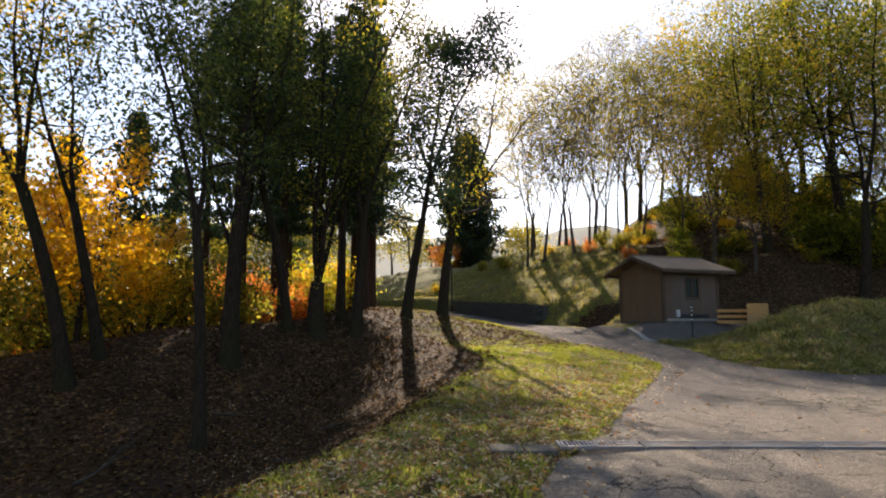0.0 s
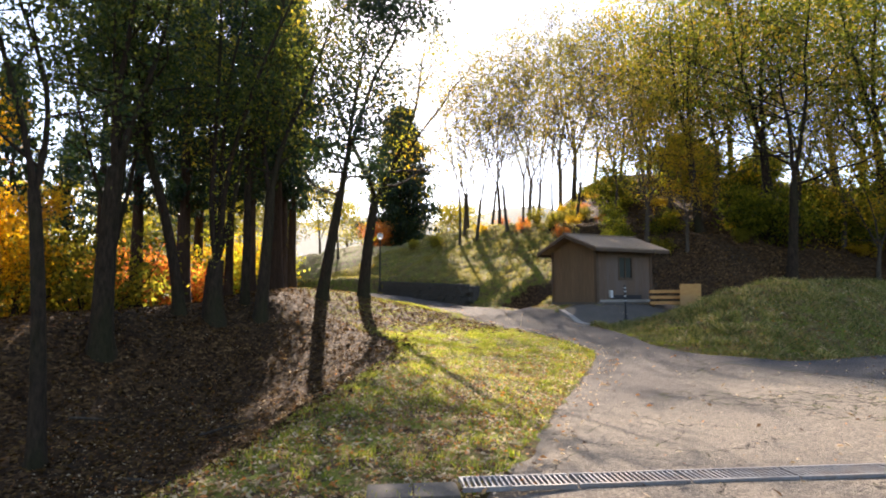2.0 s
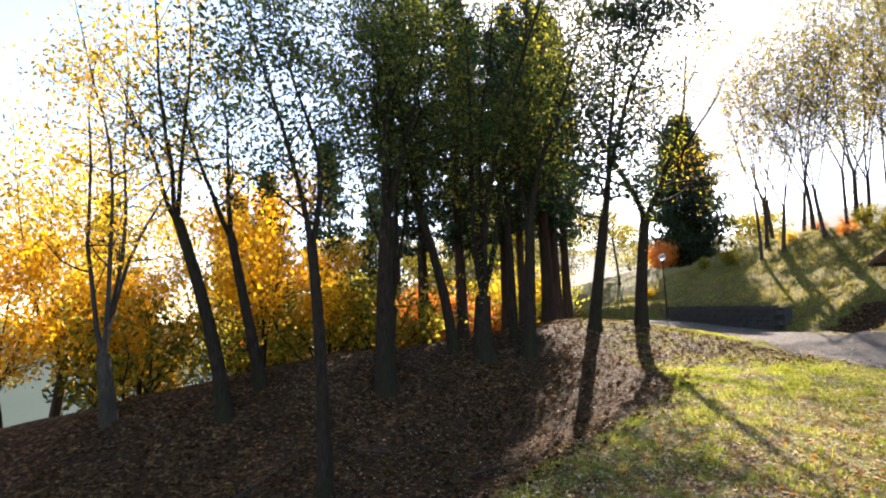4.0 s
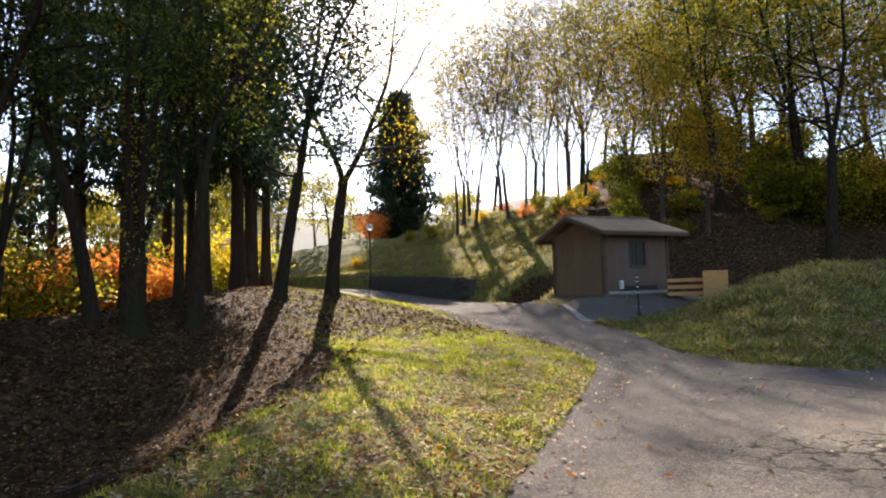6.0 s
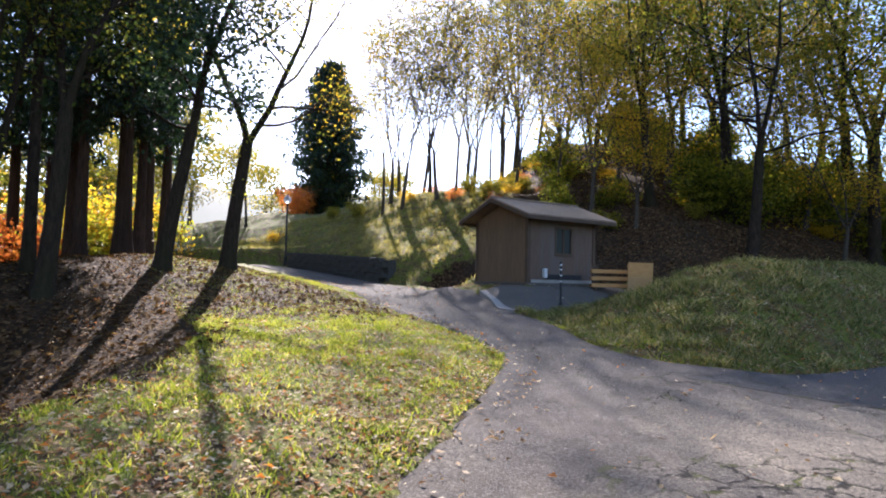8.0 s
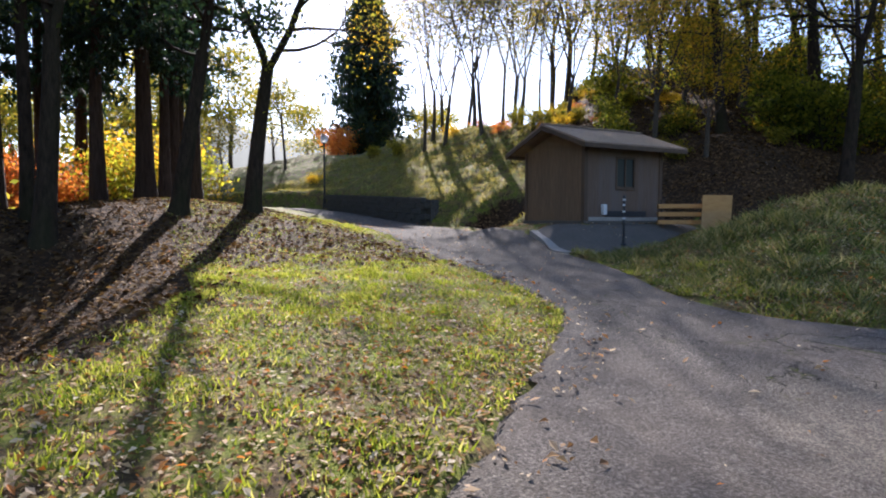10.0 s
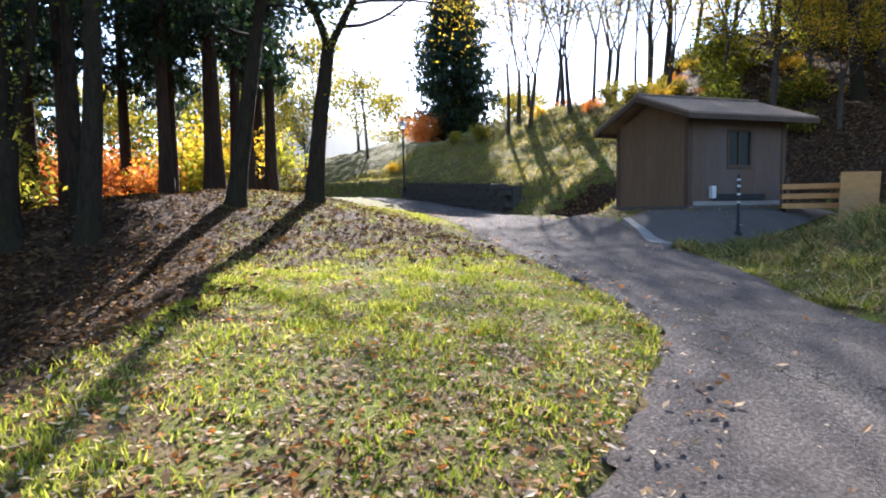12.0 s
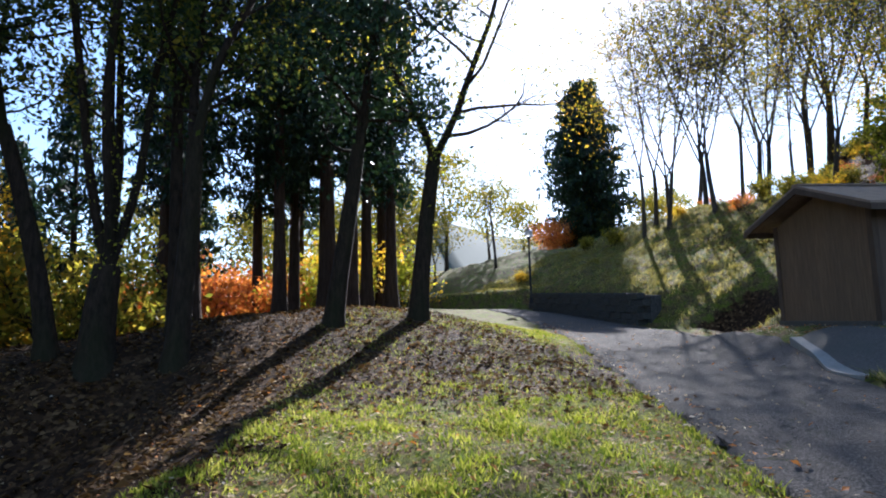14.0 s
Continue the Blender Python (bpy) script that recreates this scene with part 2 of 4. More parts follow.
CONCRETE = grained("concrete", (0.06, 0.052, 0.042), (0.14, 0.12, 0.098), 30, 0.9, 0.4, (0.08, 0.075, 0.06), False, None, 0.006)
PALE_CONCRETE = grained("pale_concrete", (0.19, 0.175, 0.15), (0.35, 0.32, 0.275), 30, 0.9, 0.4, (0.22, 0.2, 0.17), False, None, 0.006)
STONE = grained("dark_stone", (0.03, 0.028, 0.025), (0.1, 0.093, 0.083), 10, 0.9, 0.6, (0.06, 0.065, 0.045), True, None, 0.02)
IRON = grained("grey_steel", (0.12, 0.12, 0.12), (0.24, 0.235, 0.23), 40, 0.55, 0.2, (0.16, 0.11, 0.08), False, None, 0.002)
BLACK = grained("black_paint", (0.012, 0.012, 0.013), (0.03, 0.03, 0.032), 30, 0.5, 0.1)
WHITE = grained("white_paint", (0.45, 0.45, 0.43), (0.6, 0.6, 0.58), 20, 0.55, 0.1, (0.5, 0.49, 0.46))
GLASS, gt, gb = material("window_glass", 0.06)
gb.inputs["Base Color"].default_value = (0.02, 0.025, 0.028, 1)
gb.inputs["Specular IOR Level"].default_value = 0.6
GLOBE, gt, gb = material("lamp_globe", 0.25)
gb.inputs["Base Color"].default_value = (0.8, 0.8, 0.78, 1)
gb.inputs["Transmission Weight"].default_value = 0.5

# ---- terrain ----
def step(a, b, v):
    """Smooth rise from 0 at a to 1 at b."""
    k = np.clip((v - a) / (b - a), 0.0, 1.0)
    return k * k * (3 - 2 * k)


def swell(v, width):
    """Rounded rise from 0 at the edge to 1 at that width."""
    k = np.clip(v / width, 0.0, 1.0)
    return 0.65 * (1 - (1 - k) ** 2.2) + 0.35 * step(0.0, 1.0, k)


def road_level(y):
    """Height of the road along its climb."""
    return -1.68 + 0.62 * step(-13, -3, y) + 0.62 * step(-4, 9.5, y) + 0.95 * step(8, 21, y) - 2.5 * step(22, 60, y)


FOOT = ((40, -10.0), (14, -4.5), (6.5, -1.2), (4.6, 3.6), (0.6, 4.6), (0.3, 8.4), (0.0, 10.4), (-2.25, 18.7), (-4.6, 23.5), (-11.0, 30.0), (-25, 37), (-60, 48))


def beyond_foot(x, y):
    """Metres past the foot of the hill (negative on the road's side)."""
    best, side = np.full(np.shape(x), 1e9), np.zeros(np.shape(x))
    for (ax, ay), (bx, by) in zip(FOOT, FOOT[1:]):
        ux, uy = bx - ax, by - ay
        k = np.clip(((x - ax) * ux + (y - ay) * uy) / (ux * ux + uy * uy), 0, 1)
        dx, dy = x - ax - k * ux, y - ay - k * uy
        d = np.hypot(dx, dy)
        s = np.where(ux * dy - uy * dx > 0, -1.0, 1.0)
        side = np.where(d < best - 1e-6, s, side)
        best = np.minimum(best, d)
    return best * side


def scoop(x, y):
    """Where the foot of the bank has been dug away."""
    return np.exp(-((np.abs(x - 1.75) / 1.25) ** 6 + (np.abs(y - 7.2) / 1.5) ** 6))


def ground_z(x, y):
    x, y = np.asarray(x, float), np.asarray(y, float)
    z = road_level(y)
    # wooded ridge with the tall trees, and the hollow in front of it
    z = z + 1.0 * np.exp(-(((x + 10.6) / 4.2) ** 2 + ((y - 6.0) / 5.5) ** 2)) + 0.45 * np.exp(-(((x + 9.5) / 4.5) ** 2 + ((y - 14.5) / 5.0) ** 2))
    edge = -11.0 - 0.37 * np.maximum(0.0, -(y + 5)) ** 1.25
    back = y - 0.33 * (x + 12)
    hollow = step(0.2, 4.4, edge - x) * step(2.6, -2.4, back)
    z = z - 1.75 * hollow
    left = step(-10.5, -14.0, x)
    z = z + 0.5 * left * np.exp(-((back - 3.4) / 2.6) ** 2)
    # fall to the valley on the far left
    far = np.maximum(0.0, -x - 20)
    z = z - 0.17 * far * step(-30, -4, y) - 0.09 * left * np.clip(back - 6, 0, 60) - 0.006 * np.maximum(0.0, -x - 26) ** 2 * step(-40, 0, y) * (x > -70) - 11.6 * (x <= -70) * step(-40, 0, y)
    # grassy mound beside the side road
    z = z + 1.8 * swell(x + 4.5 - 0.42 * np.maximum(0.0, y + 8), 6.5) * swell(y + 10.25, 3.2) * swell(-2.6 - y, 4.6) * swell(13 - x, 6)
    # small hump beside the hut
    z = z + 0.3 * np.exp(-(((x + 0.75) / 0.8) ** 2 + ((y - 1.3) / 0.8) ** 2))
    # levelled ground round the hut
    off = np.hypot(np.maximum(0, np.abs(x - 1.6) - 1.7), np.maximum(0, np.abs(y - 1.4) - 1.6))
    z = z + (-0.30 - z) * step(2.4, 0.3, off)
    # hill
    d = np.maximum(0.0, beyond_foot(x, y))
    z = z + 0.85 * step(0.0, 0.5, d) * step(10.0, 11.2, y) * step(3, 0, x)
    right = step(5.5, 12.0, x - 0.44 * (y - 4))
    d = d - step(18.0, 20.0, y) * np.clip(d - 0.5, 0.0, 1.2)
    z = z + (1 - right) * (0.65 * np.minimum(d, 8.0) + 0.03 * np.clip(d - 8.0, 0, 40)) * (1 - 0.3 * step(22, 37, y)) + right * (0.72 * np.minimum(d, 5) + 0.46 * np.clip(d - 5, 0, 14) + 0.03 * np.clip(d - 19, 0, 60))
    # scooped foot of the bank beside the hut
    z = z - 1.1 * step(0.1, 0.7, d) * scoop(x, y)
    return z


# ---- ground ----
def turf_edge(y):
    """Where the verge gives way to leaf litter, above the hollow."""
    return -10.7 - 0.37 * np.maximum(0.0, -(y + 5)) ** 1.25 - 0.8 * step(-6.0, -10.0, y)


def mesh_of(name, verts, faces, mat=None, smooth=False):
    me = bpy.data.meshes.new(name)
    verts = np.asarray(verts, np.float32).reshape(-1, 3)
    me.vertices.add(len(verts))
    me.vertices.foreach_set("co", verts.ravel())
    counts = np.array([len(f) for f in faces], np.int32) if not isinstance(faces, np.ndarray) else np.full(len(faces), faces.shape[1], np.int32)
    loops = np.concatenate([np.asarray(f, np.int32) for f in faces]) if not isinstance(faces, np.ndarray) else faces.astype(np.int32).ravel()
    me.loops.add(len(loops))
    me.loops.foreach_set("vertex_index", loops)
    me.polygons.add(len(counts))
    me.polygons.foreach_set("loop_start", np.concatenate(([0], np.cumsum(counts)[:-1])).astype(np.int32))
    me.polygons.foreach_set("use_smooth", np.full(len(counts), smooth))
    me.update(calc_edges=True)
    if mat:
        me.materials.append(mat)
    return me


def grid_faces(rows, cols):
    i = np.arange(rows - 1)[:, None] * cols + np.arange(cols - 1)
    return np.stack([i, i + 1, i + cols + 1, i + cols], -1).reshape(-1, 4)


ROAD_ROWS = (((-26, -40), (40, -45)), ((-19, -21.5), (40, -28)), ((-15.9, -16.3), (40, -15)), ((-13.7, -14.2), (14, -11.5)),
             ((-11.6, -12.1), (2.0, -10.6)), ((-9.5, -10.2), (-3.0, -10.3)), ((-8.1, -8.9), (-4.5, -8.9)), ((-7.0, -7.6), (-4.55, -7.4)),
             ((-6.6, -5.4), (-3.6, -5.3)), ((-6.2, -3.2), (-2.6, -2.9)), ((-5.7, -0.6), (-1.7, -0.3)), ((-5.2, 2.8), (-1.0, 3)), ((-4.6, 7.5), (-0.55, 7.3)),
             ((-4.2, 12.5), (-0.75, 11.6)), ((-4.6, 17.5), (-2.3, 16.6)), ((-6.2, 22.5), (-4.4, 21.6)), ((-12, 29), (-11, 27.5)))


def smooth_rows(rows, per):
    """A smooth run through the rows, per steps between each two."""
    p = np.array([[*a, *b] for a, b in rows], float)
    p = np.vstack([2 * p[0] - p[1], p, 2 * p[-1] - p[-2]])
    out = []
    for i in range(1, len(p) - 2):
        for k in np.arange(per) / per:
            a, b, c, d = p[i - 1], p[i], p[i + 1], p[i + 2]
            out.append(0.5 * (2 * b + (c - a) * k + (2 * a - 5 * b + 4 * c - d) * k * k + (3 * b - a - 3 * c + d) * k ** 3))
    out.append(p[-2])
    return np.array(out)


ROAD = smooth_rows(ROAD_ROWS, 10)


def inside_road(x, y):
    poly = np.vstack([ROAD[:, :2], ROAD[::-1, 2:]])
    x, y = np.asarray(x, float), np.asarray(y, float)
    odd = np.zeros(x.shape, bool)
    for (ax, ay), (bx, by) in zip(poly, np.roll(poly, -1, 0)):
        if ay != by:
            odd ^= ((ay > y) != (by > y)) & (x < (bx - ax) * (y - ay) / (by - ay) + ax)
    return odd


def stretched(lo, hi, centre_lo, centre_hi, fine, far):
    """Grid lines: fine in the middle, ever wider towards the horizon."""
    mid = list(np.arange(centre_lo, centre_hi, fine))
    up, d = [centre_hi], fine
    while up[-1] < hi:
        d *= 1.16
        up.append(up[-1] + d)
    down, d = [centre_lo - fine], fine
    while down[-1] > lo:
        d *= 1.16
        down.append(down[-1] - d)
    return np.array(down[::-1] + mid + up)


def far_hills(x, y):
    """Distant wooded mountains across the valley."""
    r, a = np.hypot(x, y), np.arctan2(x, y)
    ridge = 0.75 + 0.2 * np.sin(3.1 * a + 0.8) + 0.12 * np.sin(9.0 * a + 2) + 0.06 * np.sin(23 * a)
    return 130.0 * ridge * step(240, 900, r) - 20 * step(60, 200, r) * step(20, -40, x)


def roughness(x, y):
    wild = step(-7, -4, x)
    small = 0.03 * np.sin(1.9 * x + 0.7 * y) * np.sin(1.3 * y - 0.6 * x) + 0.02 * np.sin(4.1 * x + 2.2) * np.sin(3.7 * y + 1.1)
    return small + wild * (0.07 * np.sin(2.3 * x + 1.1 * np.sin(1.7 * y)) * np.sin(2.1 * y + 0.9 * np.sin(1.9 * x)) + 0.035 * np.sin(5.3 * x + y) * np.sin(4.7 * y - x))


def build_ground():
    xs, ys = stretched(-1600, 1600, -34, 20, 0.3, 1600), stretched(-1600, 1600, -24, 30, 0.3, 1600)
    x, y = np.meshgrid(xs, ys)
    z = ground_z(np.clip(x, -90, 60), np.clip(y, -60, 80)) + far_hills(x, y)
    on_road = inside_road(x, y)
    z = z + np.where(on_road, -0.07, roughness(x, y))
    me = mesh_of("ground", np.stack([x, y, z], -1), grid_faces(len(ys), len(xs)), GROUND, True)
    # leaf litter under the trees, turf on the open slopes
    d = beyond_foot(x, y)
    edge = turf_edge(y)
    litter = step(-0.6, 0.8, edge - x) * 1.0
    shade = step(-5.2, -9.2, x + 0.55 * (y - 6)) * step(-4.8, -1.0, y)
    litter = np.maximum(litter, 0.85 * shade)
    forest = step(0.0, 2.5, d) * step(3.0, 6.5, x - 0.44 * (y - 4))
    litter = np.maximum(litter, forest)
    dry = 0.34 * step(-6, -12, y) * (x < -5) + 0.2 * step(-5.0, -8.0, x) * step(-9.5, -7.0, x) * step(-9, -4, y)
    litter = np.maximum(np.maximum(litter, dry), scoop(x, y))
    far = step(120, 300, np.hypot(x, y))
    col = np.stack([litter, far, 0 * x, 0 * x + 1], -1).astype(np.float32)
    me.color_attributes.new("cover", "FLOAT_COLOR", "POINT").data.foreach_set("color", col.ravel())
    return tagged(new("ground", me), "sloping turf and brown leaf litter reaching wooded mountains", "ground", kind="structure")


build_ground()


def build_road():
    cols = 36
    k = np.linspace(0, 1, cols)
    n = len(ROAD)
    ragged = np.array([[0.09 * math.sin(2.3 * i) + 0.05 * math.sin(5.1 * i + 1), 0.08 * math.sin(1.9 * i + 2)] for i in range(n)])
    x = ROAD[:, 0:1] * (1 - k) + ROAD[:, 2:3] * k
    y = ROAD[:, 1:2] * (1 - k) + ROAD[:, 3:4] * k
    x[:, 0] += ragged[:, 0]
    x[:, -1] += ragged[:, 1]
    z = ground_z(x, y) + 0.035 + 0.015 * np.sin(0.9 * x + 0.4) * np.sin(1.1 * y)
    z[:, 0] -= 0.06
    z[:, -1] -= 0.06
    me = mesh_of("road", np.stack([x, y, z], -1), grid_faces(n, cols)[:, ::-1], ASPHALT, True)
    me.flip_normals() if me.polygons[0].normal.z < 0 else None
    tagged(new("road", me), "worn grey asphalt road with cracks and scattered leaves", "road", kind="structure")


build_road()


def gz(x, y):
    return float(ground_z(x, y))


# ---- helpers for things ----
def part(name, bm, mat, parent=None, label=""):
    me = bpy.data.meshes.new(name)
    if isinstance(bm, bmesh.types.BMesh):
        bm.to_mesh(me)
        bm.free()
    else:
        me = bm
    if mat and not me.materials:
        me.materials.append(mat)
    ob = new(name, me)
    if parent:
        ob.parent = parent
    return tagged(ob, label)


def thing(name, m, label, category, group="", kind=""):
    ob = new(name)
    ob.empty_display_size = 0.2
    ob.matrix_world = m
    return tagged(ob, label, category, group, kind)


def box(x0, y0, z0, x1, y1, z1, bevel=0.0, bm=None):
    bm = bm or bmesh.new()
    made = bmesh.ops.create_cube(bm, size=1.0, matrix=Matrix.LocRotScale(((x0 + x1) / 2, (y0 + y1) / 2, (z0 + z1) / 2), None, (x1 - x0, y1 - y0, z1 - z0)))
    if bevel:
        edges = list({e for v in made["verts"] for e in v.link_edges})
        bmesh.ops.bevel(bm, geom=edges, offset=bevel, segments=2, affect="EDGES", profile=0.6)
    return bm


def rod(r0, r1, z0, z1, sides=16, bm=None, x=0.0, y=0.0, bevel=0.0):
    bm = bm or bmesh.new()
    made = bmesh.ops.create_cone(bm, cap_ends=True, segments=sides, radius1=r0, radius2=r1, depth=z1 - z0, matrix=Matrix.Translation((x, y, (z0 + z1) / 2)))
    return bm


# ---- trees ----
class Wood:
    """Collects the tapered limbs of one tree, and the places where its leaves sit."""

    def __init__(self, seed, fine=0.006):
        self.fine = fine
        self.rng = np.random.default_rng(seed)
        self.verts, self.faces, self.count, self.tips = [], [], 0, []

    def tube(self, pts, radii, sides):
        pts, radii = np.asarray(pts, float), np.asarray(radii, float)
        along = np.gradient(pts, axis=0)
        along /= np.linalg.norm(along, axis=1)[:, None] + 1e-9
        ref = np.array([0.31, 0.95, 0.02])
        u = np.cross(along, ref)
        u /= np.linalg.norm(u, axis=1)[:, None] + 1e-9
        v = np.cross(along, u)
        a = np.linspace(0, 2 * np.pi, sides, endpoint=False)
        ring = pts[:, None] + radii[:, None, None] * (u[:, None] * np.cos(a)[None, :, None] + v[:, None] * np.sin(a)[None, :, None])
        n = len(pts)
        i = np.arange(n - 1)[:, None] * sides
        j = np.arange(sides)
        k = (j + 1) % sides
        f = np.stack([i + j, i + sides + j, i + sides + k, i + k], -1).reshape(-1, 4)
        self.verts.append(ring.reshape(-1, 3))
        self.faces.append(f + self.count)
        self.count += n * sides

    def limb(self, start, way, length, r, steps, sides, bend=0.12, lift=0.0, end=0.25):
        """One limb that wanders; returns its points and radii."""
        p, w = [np.array(start, float)], np.array(way, float)
        w /= np.linalg.norm(w)
        for _ in range(steps):
            w = w + self.rng.normal(0, bend, 3) + np.array([0, 0, lift])
            w /= np.linalg.norm(w)
            p.append(p[-1] + w * length / steps)
        p = np.array(p)
        radii = r * (1 - (1 - end) * np.linspace(0, 1, steps + 1) ** 0.9)
        self.tube(p, radii, sides)
        return p, radii

    def twigs(self, p, radii, count, length, low=0.25, spread=0.9, lift=0.05, leafy=3):
        for _ in range(count):
            k = self.rng.uniform(low, 1.0) * (len(p) - 1)
            i = min(int(k), len(p) - 2)
            at = p[i] + (p[i + 1] - p[i]) * (k - i)
            along = p[i + 1] - p[i]
            along = along / (np.linalg.norm(along) + 1e-9)
            out = along * 0.6 + self.rng.normal(0, spread, 3) * np.array([1, 1, 0.6])
            ln = length * self.rng.uniform(0.5, 1.2)
            q, _r = self.limb(at, out, ln, max(self.fine, radii[i] * 0.4), 4, 4, 0.2, lift, 0.3)
            self.tips.extend(q[-leafy:])

    def trunk_mesh(self, name, mat):
        return mesh_of(name, np.concatenate(self.verts), np.concatenate(self.faces), mat, True)

    def leaf_mesh(self, name, mat, each, sigma, size, flat=0.35, droop=0.0, slim=0.55):
        tips = np.array(self.tips)
        rng = self.rng
        c = np.repeat(tips, each, 0) + rng.normal(0, 1, (len(tips) * each, 3)) * np.array([sigma, sigma, sigma * 0.7])
        n = len(c)
        nor = rng.normal(0, 1, (n, 3)) * np.array([1, 1, 1 - flat]) + np.array([0, 0, flat * 1.6])
        nor /= np.linalg.norm(nor, axis=1)[:, None]
        a = np.cross(nor, rng.normal(0, 1, (n, 3)))
        a[:, 2] -= droop
        a /= np.linalg.norm(a, axis=1)[:, None] + 1e-9
        b = np.cross(nor, a)
        s = size * rng.uniform(0.6, 1.35, n)[:, None]
        quad = np.stack([c - a * s * 0.5, c + b * s * slim * 0.5, c + a * s * 0.5, c - b * s * slim * 0.5], 1)
        return mesh_of(name, quad.reshape(-1, 3), np.arange(n * 4).reshape(-1, 4), mat)


def broadleaf(seed, height, r, lean=(0, 0), fork=0.35, stems=3, spread=0.5, leaf=OLIVE_LEAF, bark=BARK, each=9, size=0.17, sigma=0.32, limbs=7, twigs=6, low=0.45, reach=0.3, name="broadleaf_tree", label="", group="", aim=None, fine=0.006, ivy=0):
    """A tree that forks into rising stems with side limbs, twigs and loose leaves."""
    w = Wood(seed, fine)
    rng = w.rng
    h0 = height * fork
    n = 9
    k = np.linspace(0, 1, n)
    base = np.stack([lean[0] * h0 * k ** 1.3 + 0.10 * np.sin(2.2 * k + seed), lean[1] * h0 * k ** 1.3 + 0.08 * np.sin(2.7 * k + 1 + seed), -0.35 + (h0 + 0.35) * k], -1)
    base[:, :2] -= base[0, :2]
    rad = r * (1 - 0.3 * k) * (1 + 0.6 * np.exp(-k * 12))
    w.tube(base, rad, 12)
    turn = rng.uniform(0, 6.28) if aim is None else aim
    climb = list(base[5:])
    for sidx in range(stems):
        a = turn + 6.283 * sidx / stems + rng.normal(0, 0.25)
        sp = spread * rng.uniform(0.6, 1.2) if stems > 1 else 0.1
        way = (lean[0] + sp * math.cos(a), lean[1] + sp * math.sin(a), 1.0)
        p, rr = w.limb(base[-1] - np.array([0, 0, 0.12]), way, (height - h0) * rng.uniform(0.85, 1.05), rad[-1] * (0.92 if stems == 1 else 1.05 / stems ** 0.62), 12, 8, 0.07, 0.05, 0.12)
        climb += [p[i] + (p[i + 1] - p[i]) * f for i in range(6) for f in (0.0, 0.33, 0.66)]
        for q in range(limbs):
            kk = low + (1 - low) * (q + rng.uniform(0, 0.8)) / limbs
            i = min(int(kk * 12), 11)
            b = rng.uniform(0, 6.28)
            up = rng.uniform(0.1, 0.75)
            ln = height * reach * rng.uniform(0.6, 1.1) * (1.15 - 0.6 * kk)
            lp, lr = w.limb(p[i], (math.cos(b), math.sin(b), up), ln, rr[i] * 0.55, 7, 6, 0.16, 0.05, 0.18)
            w.twigs(lp, lr, twigs, ln * 0.45)
        w.twigs(p[6:], rr[6:], twigs, height * 0.09)
    ob = thing(name, Matrix(), label, "tree", group)
    part("trunk", w.trunk_mesh("trunk", bark), None, ob)
    part("crown", w.leaf_mesh("crown", leaf, each, sigma, size), None, ob)
    if ivy:
        w.tips = climb
        part("ivy", w.leaf_mesh("ivy", LIME_LEAF, ivy, 0.17, 0.085), None, ob, "bright green ivy leaves on the stems")
    return ob


def cedar(seed, height, r, bare=0.27, width=2.0, each=10, name="cedar_tree", label="", leaf=CEDAR_LEAF, lean=(0, 0), group="", size=0.34, whorl=3, taper=1.5):
    """A straight conifer: bare below, drooping sprays above."""
    w = Wood(seed)
    rng = w.rng
    n = 14
    k = np.linspace(0, 1, n)
    p = np.stack([lean[0] * height * k + 0.05 * np.sin(3 * k + seed), lean[1] * height * k + 0.05 * np.sin(4 * k + seed), -0.35 + (height + 0.35) * k], -1)
    p[:, :2] -= p[0, :2]
    rad = r * (1 - 0.93 * k) * (1 + 0.5 * np.exp(-k * 22))
    w.tube(p, rad, 12)
    z, a = height * bare, 0.0
    while z < height * 0.985:
        kk = z / height
        env = width * min(1.0, (1.02 - kk) / (1 - bare) * taper) ** 0.8 * (0.6 + 0.4 * min(1, (kk - bare) * 9))
        for _ in range(whorl):
            a += 2.4 + rng.normal(0, 0.3)
            ln = max(0.25, env * rng.uniform(0.55, 1.1))
            at = np.array([np.interp(kk, k, p[:, 0]), np.interp(kk, k, p[:, 1]), z + rng.normal(0, 0.1)])
            q, _r = w.limb(at, (math.cos(a), math.sin(a), rng.uniform(-0.15, 0.25)), ln, 0.035 * (1.15 - kk), 6, 4, 0.1, 0.02, 0.3)
            w.tips.extend(q[2:])
        z += height * 0.021
    ob = thing(name, Matrix(), label, "tree", group)
    part("trunk", w.trunk_mesh("trunk", CEDAR_BARK), None, ob)
    part("crown", w.leaf_mesh("crown", leaf, each, 0.2, size, 0.1, 0.9, 0.3), None, ob)
    return ob


def shrub(seed, height, leaf, name="shrub", label="", each=12, size=0.13, group=""):
    w = Wood(seed)
    rng = w.rng
    for _ in range(7):
        a, sp = rng.uniform(0, 6.28), rng.uniform(0.2, 1.0)
        p, rr = w.limb((0.1 * math.cos(a), 0.1 * math.sin(a), -0.15), (sp * math.cos(a), sp * math.sin(a), 1), height * rng.uniform(0.7, 1.05), 0.035, 7, 5, 0.12, 0.03, 0.2)
        w.twigs(p, rr, 9, height * 0.4, 0.3)
    ob = thing(name, Matrix(), label, "shrub", group)
    part("stem", w.trunk_mesh("stem", BARK), None, ob)
    part("foliage", w.leaf_mesh("foliage", leaf, each, 0.2 * height / 2, size), None, ob)
    return ob


def plant(ob, x, y, turn=0.0, scale=1.0, sink=0.0):
    ob.matrix_world = Matrix.LocRotScale((x, y, gz(x, y) - sink), Euler((0, 0, turn)), (scale, scale, scale))
    return ob


